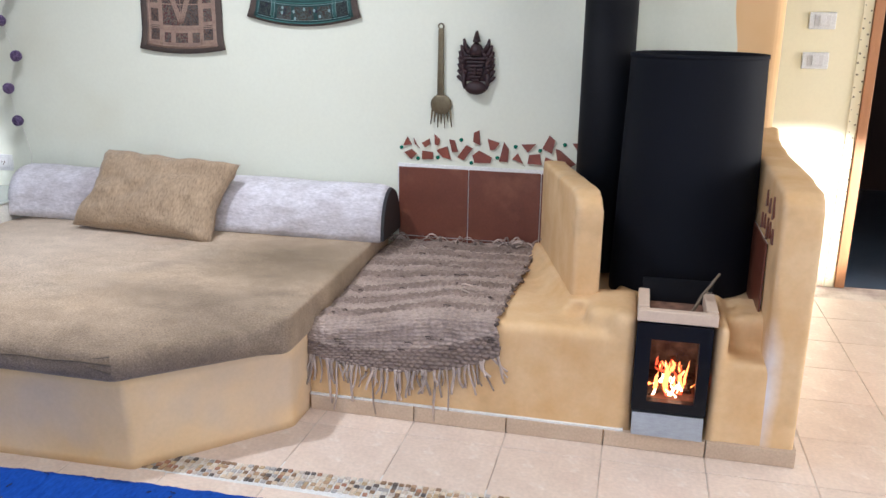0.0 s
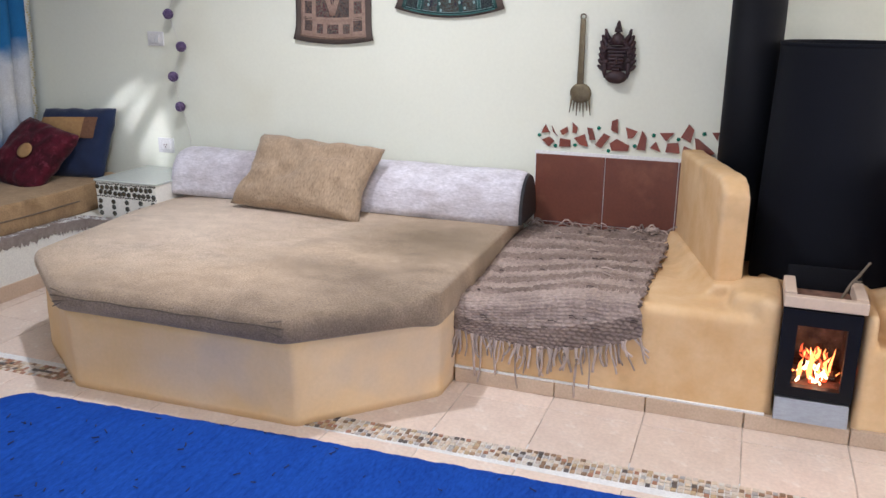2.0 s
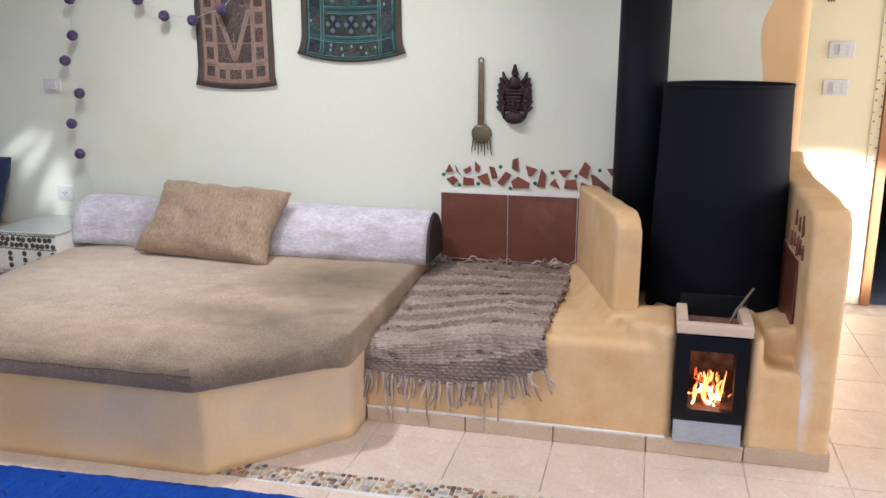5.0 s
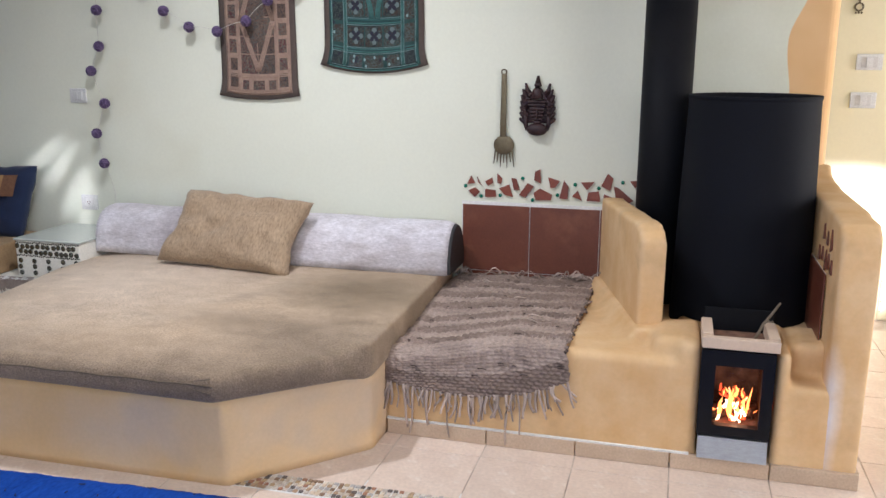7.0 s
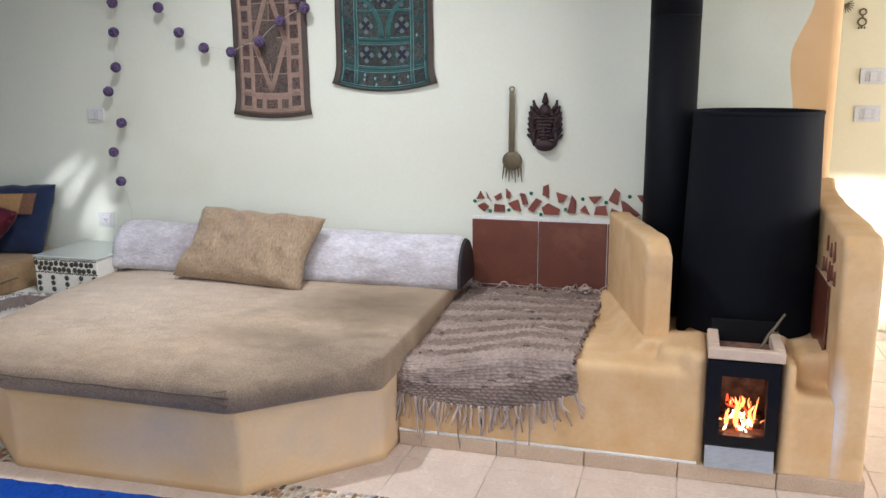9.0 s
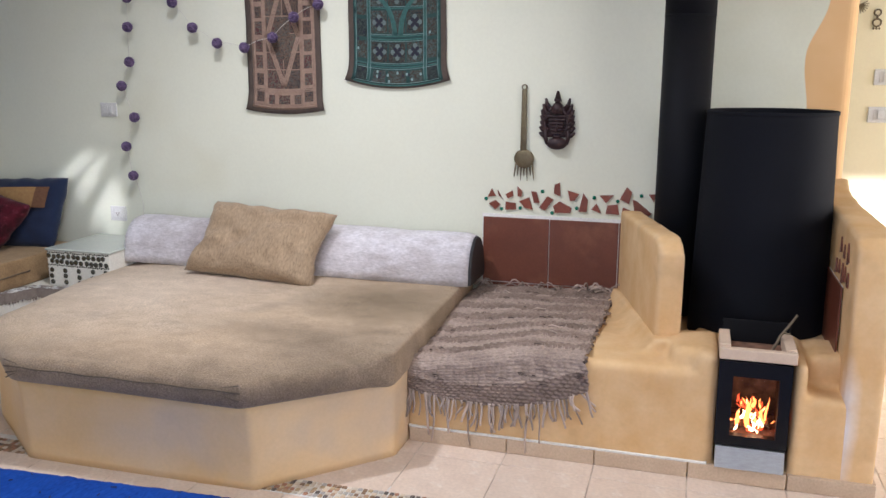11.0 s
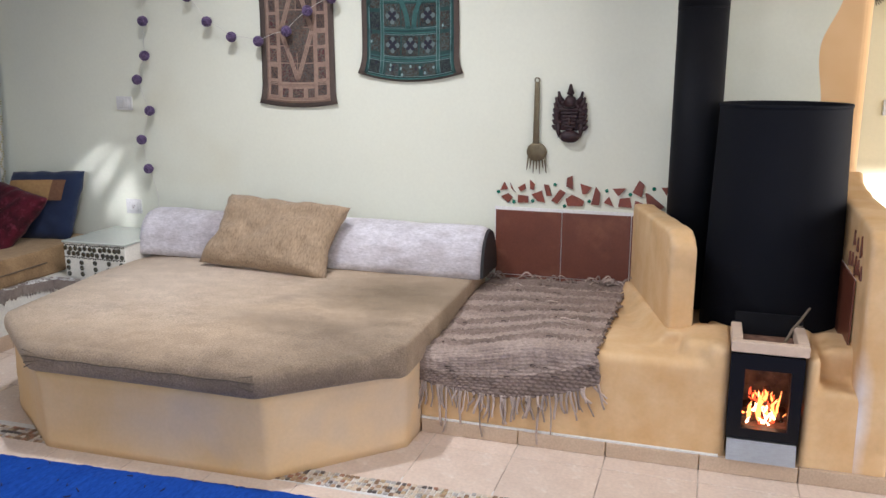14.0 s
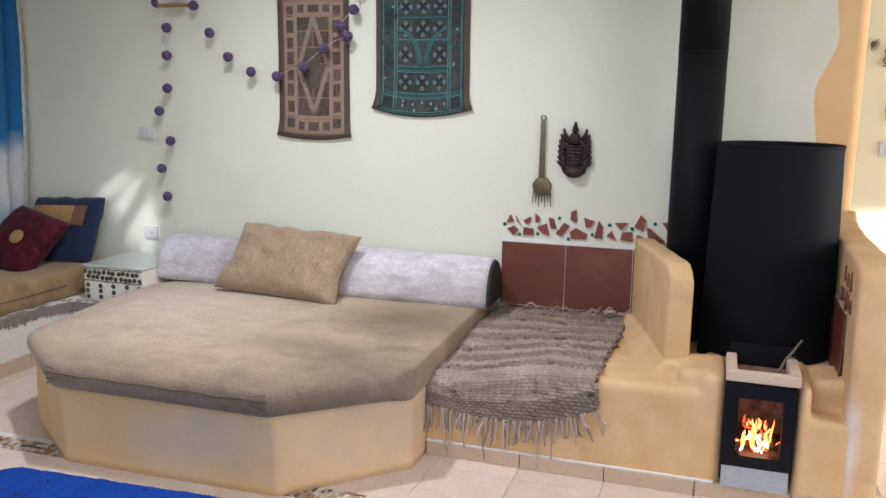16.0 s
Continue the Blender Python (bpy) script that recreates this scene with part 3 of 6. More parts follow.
for i in range(70):
    c = new("chip", chip_mesh)
    c.parent = border
    s = rng.uniform(0.35, 0.8)
    c.matrix_local = pose(DOOR0 - 0.09 + (i % 2) * 0.028 + rng.uniform(-0.004, 0.004), HALL_Y - 0.006, 0.05 + i * 0.029 + rng.uniform(-0.006, 0.006), 0, rng.uniform(0, 90), 0) @ Matrix.Diagonal((s, 1, s, 1))
structure("baseboard_hall", box((0.0, HALL_Y - 0.012, 0.0), (DOOR0 - 0.11, HALL_Y - 0.0005, 0.07), 0.003), "skirting", "brown tile skirting in the hall", "skirting")

# windows out of view, which let the daylight in; window_4 is an added door
for name, lo, hi in (("window_1", (-2.9, Y_SOUTH - 0.12, 0.75), (0.5, Y_SOUTH - 0.06, 2.35)), ("window_2", (X_EAST + 0.06, 0.3, 0.7), (X_EAST + 0.12, 2.1, 2.3)), ("window_4", (X_EAST + 0.06, 3.95, 0.0), (X_EAST + 0.12, 5.0, 2.1)), ("window_3", (X_WEST - 0.12, 2.2, 0.75), (X_WEST - 0.06, 3.75, 2.1))):
    w = tagged(new(name), "white window frame in the plastered wall", "window", "", "structure")
    ax = 0 if hi[0] - lo[0] > hi[1] - lo[1] else 1
    for k in range(3):
        a, b = list(lo), list(hi)
        mid = lo[ax] + (hi[ax] - lo[ax]) * (0.02, 0.5, 0.98)[k]
        a[ax], b[ax] = mid - 0.03, mid + 0.03
        part("window_frame", box(a, b, 0.004), "plastic", w)
    for z in (lo[2] + 0.03, hi[2] - 0.03):
        part("window_frame", box((lo[0], lo[1] + 0.002, z - 0.03), (hi[0], hi[1] - 0.002, z + 0.03), 0.004), "plastic", w)

# ---- built-in bed ----
MAT_Z0, MAT_Z1 = 0.314, 0.442
bed = thing("platform_bed", (-1.9, 3.2, 0), "ochre plastered built-in platform for the angular mattress", "bed")
bm = bmesh.new()
low, top = add_prism(bm, [(-1.033, 4.068), (-2.93, 4.068), (-2.93, 3.5), (-2.80, 2.715), (-2.37, 2.405), (-1.417, 2.425), (-1.033, 2.83)], -0.0, MAT_Z0 - 0.006)
ups = [e for e in bm.edges if abs(e.verts[0].co.z - e.verts[1].co.z) > 0.1 and e.verts[0].co.y < 3]
bmesh.ops.bevel(bm, geom=ups, offset=0.016, segments=3, profile=0.5, affect="EDGES")
long_edges = [e for e in bm.edges if e.calc_length() > 0.12]
bmesh.ops.subdivide_edges(bm, edges=long_edges, cuts=9, use_grid_fill=True)
for v in bm.verts:
    w = noise.noise(v.co * 3.5) * 0.008 + noise.noise(v.co * 11) * 0.0035
    v.co += Vector((w, w, 0)) if v.co.z > 0.01 else Vector((w * 0.4, w * 0.4, 0))
bmesh.ops.translate(bm, verts=bm.verts, vec=(1.9, -3.2, 0))
base = part("base", bm, "ochre_grey", bed, "", True)


def cushion_slab(ring, z0, z1, inset, seg=5, sag=0.0, seed=0, crown=0.0, crisp=None):
    """A stuffed slab with rounded rims and a slightly uneven top."""
    bm = bmesh.new()
    n = len(ring)
    cx, cy = sum(p[0] for p in ring) / n, sum(p[1] for p in ring) / n
    # finer outline with rounded corners
    fine = []
    for i in range(n):
        a, b, c = Vector(ring[i - 1]), Vector(ring[i]), Vector(ring[(i + 1) % n])
        r = min(0.026, (a - b).length * 0.4, (c - b).length * 0.4)
        p, q = b + (a - b).normalized() * r, b + (c - b).normalized() * r
        fine += [p.lerp(b, k / 4).lerp(b.lerp(q, k / 4), k / 4) for k in range(5)]
        steps = max(int((c - b).length / 0.07), 2)
        e = c + (b - c).normalized() * min(0.026, (c - b).length * 0.4)
        fine += [q.lerp(e, k / steps) for k in range(1, steps)]
    h = z1 - z0
    levels = []
    for k in range(seg + 1):
        a = math.pi * k / seg
        levels.append((inset * (1 - math.sin(a) ** 0.6), z0 + (h - crown) * (0.5 - 0.5 * math.cos(a))))
    rings = []
    for off, z in levels:
        row = []
        for p in fine:
            d = Vector((cx, cy)) - p
            hard = crisp and p.x > crisp[0] and p.y > crisp[1]
            q = p + d.normalized() * (off * 0.2 if hard else off)
            row.append(bm.verts.new((q.x, q.y, z0 + (z - z0) * (h - 0.15 * crown) / (h - crown) if hard else z)))
        rings.append(row)
    for a, b in zip(rings, rings[1:]):
        for k in range(len(fine)):
            bm.faces.new((a[k], a[(k + 1) % len(fine)], b[(k + 1) % len(fine)], b[k]))
    bm.faces.new(rings[0][::-1])
    last = rings[-1]
    firm = [bool(crisp) and p.x > crisp[0] and p.y > crisp[1] for p in fine]
    for t in (0.992, 0.97, 0.94, 0.9, 0.83, 0.75, 0.65, 0.55, 0.35, 0.15):
        row = []
        for p, hard in zip(rings[-1], firm):
            q = Vector((cx, cy, 0)).lerp(Vector((p.co.x, p.co.y, 0)), t)
            w = noise.noise(Vector((q.x * 1.6, q.y * 1.6, seed))) * 0.008 + noise.noise(Vector((q.x * 5, q.y * 5, seed + 7))) * 0.003
            row.append(bm.verts.new((q.x, q.y, z1 + w + sag * (1 - t) - crown * (0.15 if hard else 1.0) * t ** 7)))
        for k in range(len(fine)):
            bm.faces.new((last[k], last[(k + 1) % len(fine)], row[(k + 1) % len(fine)], row[k]))
        last = row
    bm.faces.new(last)
    return bm


MAT_RING = [(-1.045, 4.05), (-2.93, 4.05), (-2.95, 3.45), (-2.845, 2.72), (-2.40, 2.372), (-1.422, 2.383), (-1.008, 2.763)]
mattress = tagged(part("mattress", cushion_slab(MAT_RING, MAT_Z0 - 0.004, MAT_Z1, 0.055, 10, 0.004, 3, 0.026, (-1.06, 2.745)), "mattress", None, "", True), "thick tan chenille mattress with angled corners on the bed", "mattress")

# seam along the mattress front; corner tucks painted as dark strands for crease shade
bm = bmesh.new()
front = [(-2.405 + 0.98 * k / 30, 2.3715 + 0.0135 * k / 30 - 0.003, 0.380 + 0.002 * math.sin(k)) for k in range(31)]
add_tube(bm, front, 0.0026, 6)
part("seam", bm, "piping", mattress, "dark seam", True)
for x0, dx, dz in ((-1.43, -0.075, 0.0), (-1.43, -0.09, -0.03), (-1.43, -0.07, 0.026), (-2.40, 0.06, 0.026), (-2.40, 0.075, -0.026), (-2.40, 0.05, -0.045)):
    bm = bmesh.new()
    add_tube(bm, [(x0 + dx * k / 4, 2.371 + (0.0135 if x0 > -2 else 0) * (1 + dx) - 0.002, 0.381 + dz * (1 - 0.55 * k / 4)) for k in range(5)], 0.0027, 5, 0.2)
    part("tuck", bm, "piping", mattress, "", True)


# ---- bolsters and pillow ----
def bolster(name, x0, x1, seed):
    b = thing(name, ((x0 + x1) / 2, 3.90, MAT_Z1), "pale lavender plush bolster with a dark end, on the bed", "bolster", "bolsters along the wall")
    bm = bmesh.new()
    R, cx = 0.165, (x0 + x1) / 2
    rows = []
    steps = 40
    outline = []
    for k in range(28):
        a = math.pi * (k / 27) 
        outline.append((-R * 0.92 * math.cos(a) , 0.235 * math.sin(a) ** 0.85 if 0 < k < 27 else 0.0))
    for i in range(steps + 1):
        x = x0 + (x1 - x0) * i / steps - cx
        end = min(i, steps - i) / 1.5
        s = 1.0 if end >= 1 else 0.94 + 0.06 * end
        row = []
        for y, z in outline:
            w = 1 + 0.035 * noise.noise(Vector((x * 5, y * 9 + seed, z * 9)))
            row.append(bm.verts.new((x, y * s * w, z * s * w)))
        rows.append(row)
    n = len(outline)
    for a, b2 in zip(rows, rows[1:]):
        for k in range(n):
            bm.faces.new((a[k], a[(k + 1) % n], b2[(k + 1) % n], b2[k]))
    bm.faces.new(rows[0])
    bm.faces.new(rows[-1][::-1])
    bmesh.ops.recalc_face_normals(bm, faces=bm.faces)
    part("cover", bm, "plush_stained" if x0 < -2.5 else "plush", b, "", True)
    bm = bmesh.new()
    ring = [(x1 - cx + 0.001, y * 0.93, 0.004 + z * 0.93) for y, z in outline]
    v0 = [bm.verts.new(p) for p in ring]
    v1 = [bm.verts.new((p[0] + 0.012, p[1] * 0.95, p[2] * 0.97)) for p in ring]
    bm.faces.new(v1)
    for k in range(n):
        bm.faces.new((v0[k], v0[(k + 1) % n], v1[(k + 1) % n], v1[k]))
    bmesh.ops.recalc_face_normals(bm, faces=bm.faces)
    part("end_cap", bm, "dark_cap", b, "dark end panel", False)
    return b


bolster("bolster", -2.0, -1.0, 1)
bolster("bolster", -2.93, -2.03, 8)


def pillow_mesh(w, h, puff, pinch=0.06, seed=0, dent=0.01, n=36):
    """A stuffed pillow lying in x, z with thickness in y."""
    bm = bmesh.new()
    for side in (-1, 1):
        grid = []
        for j in range(n + 1):
            row = []
            for i in range(n + 1):
                u, v = 2 * i / n - 1, 2 * j / n - 1
                x = w / 2 * u * (1 - pinch * (1 - v * v) * abs(u) ** 3 - 0.02 * u ** 6 * v ** 6) + 0.006 * noise.noise(Vector((v * 3, seed, u)))
                z = h / 2 * v * (1 - pinch * (1 - u * u) * abs(v) ** 3 - 0.03 * u ** 6 * v ** 6) + 0.008 * noise.noise(Vector((u * 3, seed + 4, v)))
                t = ((1 - u ** 4) * (1 - v ** 4)) ** 0.55
                t *= 1 + 0.22 * noise.noise(Vector((u * 1.6 + seed, v * 1.6, side)))
                y = side * (puff * t + 0.003) + dent * noise.noise(Vector((u * 4, v * 3, seed + side))) * min(t * 2, 1)
                row.append(bm.verts.new((x, y, z)))
            grid.append(row)
        for a, b in zip(grid, grid[1:]):
            for i in range(n):
                f = (a[i], a[i + 1], b[i + 1], b[i])
                bm.faces.new(f if side < 0 else f[::-1])
    bmesh.ops.remove_doubles(bm, verts=bm.verts, dist=0.0065)
    return bm


def shear(bm, k):
    """Leans a stuffed mesh sideways."""
    for v in bm.verts:
        v.co.x += k * v.co.z
    return bm


bm = shear(pillow_mesh(0.68, 0.41, 0.088, 0.075, 2, 0.024), 0.18)
for v in bm.verts:
    # the lower corner spreads where the pillow rests on the bed
    v.co.x += 0.065 * max(0, v.co.x / 0.34) * max(0, -v.co.z / 0.2) + 0.03 * min(0, v.co.x / 0.34) * max(0, v.co.z / 0.2)
pil = part("pillow", bm, "pillow", None, "", True)
tagged(pil, "plump light brown chenille pillow leaning on the bolsters", "pillow")
pil.matrix_world = pose(-2.06, 3.69, MAT_Z1 + 0.165, -36, 0, 0) @ pose(0, 0, 0, 0, 3.5, 0)

# ---- stove bench of hand-shaped plaster ----
bench = thing("stove_bench", (0, 0, 0), "hand-shaped ochre plaster bench with fin and side wall by the stove", "masonry bench")


def plaster(name, bm, rounds, mat="ochre"):
    """One hand-shaped part of the bench."""
    ob = part(name, bm, mat, bench)
    fuse(ob, 0.010, rounds)
    tidy(ob)
    ob.data.materials.clear()
    ob.data.materials.append(M[mat])
    return ob


bm = bmesh.new()
BENCH_Z = 0.408
add_box(bm, (-1.045, FRONT_Y + 0.004, 0.0), (0.10, 4.072, BENCH_Z), 0.03, 3)
for v in bm.verts:
    if v.co.z > 0.2 and v.co.y > 3.5:
        v.co.z -= 0.045
# hollow for the stove: a column left of it, a mass behind, a ledge right of it
add_box(bm, (0.045, FRONT_Y + 0.004, 0.0), (0.131, 3.30, 0.478), 0.03, 3)
add_box(bm, (-0.045, 3.02, 0.0), (0.11, 3.30, 0.475), 0.045, 4)
add_box(bm, (0.05, 3.32, 0.0), (0.56, 4.072, 0.43), 0.02, 2)
add_box(bm, (0.382, FRONT_Y + 0.004, 0.0), (0.425, 3.36, 0.462), 0.015, 3)
add_box(bm, (0.40, FRONT_Y + 0.010, 0.0), (0.58, 3.14, 0.345), 0.02, 3)
add_box(bm, (0.44, 3.12, 0.0), (0.58, 3.36, 0.46), 0.03, 3)
add_box(bm, (0.10, FRONT_Y + 0.02, 0.0), (0.40, 3.36, 0.05))
# divider: a slanting fin from the wall to the front
DIV = (Vector((-0.275, 4.08)), Vector((-0.056, 3.205)))
d = (DIV[1] - DIV[0]).normalized()
foot = Vector((-d.y, d.x)) * 0.075
a, b = DIV[0], DIV[1] + d * 0.022
low, top = add_prism(bm, [(a + foot)[:], (a - foot)[:], (b - foot)[:], (b + foot)[:]], 0.2, BENCH_Z + 0.012)
for v in top:
    v.co.z -= 0.045 * (1 if v.co.y > 3.6 else 0)
# the plaster swells up to the fin on both sides
for wide, up in ((0.105, 0.028), (0.135, 0.008), (0.08, 0.055)):
    swell = Vector((-d.y, d.x)) * wide
    low, top = add_prism(bm, [(a + swell)[:], (a - swell)[:], (b + d * 0.03 - swell * 0.8)[:], (b + d * 0.03 + swell * 0.8)[:]], 0.2, BENCH_Z + up)
    for v in top:
        v.co.z -= 0.045 * (1 if v.co.y > 3.6 else 0)
bmesh.ops.recalc_face_normals(bm, faces=bm.faces)
seat_body = plaster("seat_body", bm, 14)


def seat_dip(x, y):
    """The bench top falls away towards its front corner by the bed."""
    a, b = min(max((-0.5 - x) / 0.5, 0), 1), min(max((3.95 - y) / 0.8, 0), 1)
    return 0.074 * a * a * (3 - 2 * a) * b * b * (3 - 2 * b)


for v in seat_body.data.vertices:
    v.co.z -= seat_dip(v.co.x, v.co.y) * min(max((v.co.z - 0.2) / 0.2, 0), 1)
bm = bmesh.new()
s = Vector((-d.y, d.x)) * 0.050
vs = []
for f, zt in ((0.0, 0.80), (0.12, 0.80), (0.22, 0.807), (0.90, 0.835), (0.965, 0.815), (1.0, 0.78)):
    p = DIV[0].lerp(DIV[1], f)
    vs.append([bm.verts.new((p.x + s.x, p.y + s.y, 0.2)), bm.verts.new((p.x - s.x, p.y - s.y, 0.2)), bm.verts.new((p.x - s.x, p.y - s.y, zt)), bm.verts.new((p.x + s.x, p.y + s.y, zt))])
fs = [bm.faces.new(vs[0][::-1]), bm.faces.new(vs[-1])]
for p, q in zip(vs, vs[1:]):
    for i in range(4):
        fs.append(bm.faces.new((p[i], p[(i + 1) % 4], q[(i + 1) % 4], q[i])))
bmesh.ops.recalc_face_normals(bm, faces=fs)
plaster("fin", bm, 14)
bm = bmesh.new()
# side wall with a rounded front top, sweeping up to the wall's free end
prof = [(FRONT_Y + 0.008, 0.0), (FRONT_Y + 0.004, 0.80), (FRONT_Y + 0.016, 0.875), (FRONT_Y + 0.06, 0.912), (3.3, 0.925), (3.7, 0.925), (3.9, 0.935), (4.0, 0.945), (4.045, 0.965), (4.068, 0.985), (4.12, 0.985), (4.12, 0.0)]
va = [bm.verts.new((0.548 - (0.012 if z > 0.5 else 0.0), y, z)) for y, z in prof]
vb = [bm.verts.new((0.662, y, z)) for y, z in prof]
fs = [bm.faces.new(va), bm.faces.new(vb[::-1])]
for k in range(len(prof)):
    fs.append(bm.faces.new((va[k], vb[k], vb[(k + 1) % len(prof)], va[(k + 1) % len(prof)])))
bmesh.ops.recalc_face_normals(bm, faces=fs)
plaster("side_wall", bm, 10, "side_ochre")

# skirting tiles along the bench front
rng = random.Random(2)
xs = [-1.028, -0.63, -0.293, 0.045, 0.382, 0.669]
skirt = tagged(new("skirting"), "brown ceramic skirting tiles along the bench foot", "skirting", "", "structure")
for a, b in zip(xs, xs[1:]):
    part("tile", box((a + 0.002, FRONT_Y - 0.009, 0.0), (b - 0.002, FRONT_Y + 0.012, 0.058), 0.003, 2), "skirting", skirt)
part("tile", box((0.655, FRONT_Y + 0.014, 0.0), (0.671, 4.0, 0.058), 0.003, 2), "skirting", skirt)
part("grout_line", box((-1.03, FRONT_Y - 0.006, 0.058), (0.11, FRONT_Y + 0.014, 0.0655), 0.002), "white_grout", skirt, "white grout bead")

# ---- wall tiles and shard mosaic behind the bench ----
panel = tagged(part("wall_tiles", box((-1.005, WALL_Y - 0.008, 0.36), (-0.16, WALL_Y - 0.0005, 0.745), 0.001), "white_grout"), "terracotta wall tiles with pale joints behind the bench", "wall tiles")
TZ = [0.402, 0.736]
for i in range(3):
    x0 = -1.0 + 0.337 * i
    x1 = min(x0 + 0.333, -0.17)
    part("tile", box((x0, WALL_Y - 0.014, TZ[0] + 0.004), (x1, WALL_Y - 0.006, TZ[1]), 0.002, 2), "red_tile", panel)
    part("tile", box((x0, WALL_Y - 0.014, 0.365), (x1, WALL_Y - 0.006, TZ[0]), 0.002, 2), "red_tile", panel)

shards = tagged(part("shard_mosaic", box((-1.008, WALL_Y - 0.007, 0.737), (-0.15, WALL_Y - 0.001, 0.752), 0.002), "white_grout"), "broken terracotta shards and green glass gems set in the wall", "mosaic")


def shard(points, y, parent, depth=0.010):
    bm = bmesh.new()
    f = [bm.verts.new((x, y - depth, z)) for x, z in points]
    g = [bm.verts.new((x, y, z)) for x, z in points]
    n = len(points)
    bm.faces.new(f)
    for k in range(n):
        bm.faces.new((f[k], g[k], g[(k + 1) % n], f[(k + 1) % n]))
    bmesh.ops.recalc_face_normals(bm, faces=bm.faces)
    return part("shard", bm, "shard", parent)


# outlines in units of 1/100 m from the panel's left end and top edge
SHARDS = (((2, 8), (4, 12), (6, 8.5)), ((2.5, 5), (6, 6.5), (8.5, 4.5), (6, 2)), ((7, 11.5), (9, 8), (10, 7), (7.6, 9)), ((11, 9.5), (14.5, 11.5), (15, 9), (12.5, 7.5)), ((11, 2.2), (16.5, 2.5), (16.3, 5.5), (11.2, 6)),
          ((17, 13.5), (19.5, 11.3), (19, 8.6), (17.2, 9)), ((18, 6.5), (23, 8.5), (24.8, 2.8), (21, 3.5)), ((24, 11.5), (26.5, 11.2), (28.2, 6.2), (25.5, 6)), ((28, 4), (32, 9.4), (35, 8), (31, 2.6)),
          ((35.5, 15), (38, 16), (38.5, 9.6), (35.2, 11)), ((35, 5), (38, 7.2), (44, 4.5), (43.5, 2), (36, 1.8)), ((42, 12.5), (47.5, 11), (45.5, 8), (43.2, 7.6)), ((47.5, 3), (49.5, 11.4), (51.8, 8.5), (51.4, 2.8)),
          ((53.5, 4.2), (56, 7), (58.4, 2.5)), ((57.5, 10.8), (64, 11.2), (60.5, 7.4)), ((60.5, 2.6), (61.2, 6.4), (66, 7), (67, 2.4)), ((67, 9.5), (70, 15.2), (72.6, 13), (71.4, 7.4)), ((68, 3), (68.6, 5.8), (72.4, 4.4)),
          ((73, 9.5), (75, 9), (82.3, 3.4), (79, 1.5), (74.5, 2)), ((80.4, 12.2), (83.6, 12.4), (83, 8.6)))
for pts in SHARDS:
    shard([(-1.0 + x / 100, 0.752 + z / 100 * 1.05) for x, z in pts], WALL_Y - 0.001, shards)
for gx, gz in ((1, 7), (9, 2.4), (18.5, 3.2), (29.5, 11.5), (34.5, 1.6), (46.5, 4.4), (54.8, 9.6), (66, 8.4), (77, 11.4)):
    bm = bmesh.new()
    bmesh.ops.create_icosphere(bm, subdivisions=2, radius=0.0095, matrix=Matrix.Translation((-1.0 + gx / 100, WALL_Y - 0.003, 0.752 + gz / 100 * 1.05)) @ Matrix.Diagonal((1, 0.6, 1, 1)))
    part("gem", bm, "gem", shards, "green glass gem", True)

# tiles and shards on the inner face of the side wall
side = tagged(part("side_wall_tiles", box((0.533, 3.20, 0.36), (0.5365, 3.95, 0.70), 0.001), "white_grout"), "terracotta tiles with shards above on the side wall", "wall tiles")
for i in range(2):
    part("tile", box((0.528, 3.19 + 0.337 * i, 0.365), (0.5345, 3.523 + 0.337 * i, 0.70), 0.002), "red_tile", side)
# shards in the darker tile colour, with this side's shade put into it
for k, (y0, z0) in enumerate(((3.115, 0.72), (3.175, 0.728), (3.235, 0.718), (3.30, 0.73), (3.37, 0.72), (3.15, 0.805), (3.225, 0.80), (3.30, 0.812))):
    bm = bmesh.new()
    q = [(y0 - 0.012 - 0.004 * (k % 3), z0), (y0 - 0.004 + 0.006 * (k % 2), z0 + 0.052 + 0.012 * (k % 3 - 1)), (y0 + 0.002 + 0.003 * (k % 2), z0 + 0.05), (y0 + 0.014, z0 - 0.008 * (k % 3))]
    f = [bm.verts.new((0.5305, y, z)) for y, z in q]
    g = [bm.verts.new((0.5365, y, z)) for y, z in q]
    bm.faces.new(f)
    for n in range(4):
        bm.faces.new((f[n], g[n], g[(n + 1) % 4], f[(n + 1) % 4]))
    bmesh.ops.recalc_face_normals(bm, faces=bm.faces)
    part("shard", bm, "red_tile", side)

# ---- stove, drum and flue ----
SX0, SX1, SZ0, SZ1, SY = 0.130, 0.372, 0.146, 0.458, FRONT_Y - 0.008
stove = thing("wood_stove", ((SX0 + SX1) / 2, SY, SZ0), "small black wood stove with a burning fire behind glass", "stove")


def local(bm, ob):
    bmesh.ops.translate(bm, verts=bm.verts, vec=-ob.location)
    return bm


gx0, gx1, gz0, gz1 = 0.179, 0.332, 0.184, 0.405
bm = bmesh.new()
for lo, hi in (((SX0, SY, SZ0), (gx0, SY + 0.03, SZ1)), ((gx1, SY, SZ0), (SX1, SY + 0.03, SZ1)), ((gx0, SY, SZ0), (gx1, SY + 0.03, gz0)), ((gx0, SY, gz1), (gx1, SY + 0.03, SZ1))):
    add_box(bm, lo, hi)
bmesh.ops.remove_doubles(bm, verts=bm.verts, dist=0.0005)
stove_door = part("door_frame", local(bm, stove), "door_black", stove, "black steel door frame")
part("glass", local(box((gx0 - 0.004, SY + 0.018, gz0 - 0.004), (gx1 + 0.004, SY + 0.022, gz1 + 0.004)), stove), "glass", stove, "clear stove glass").visible_shadow = False
bm = bmesh.new()
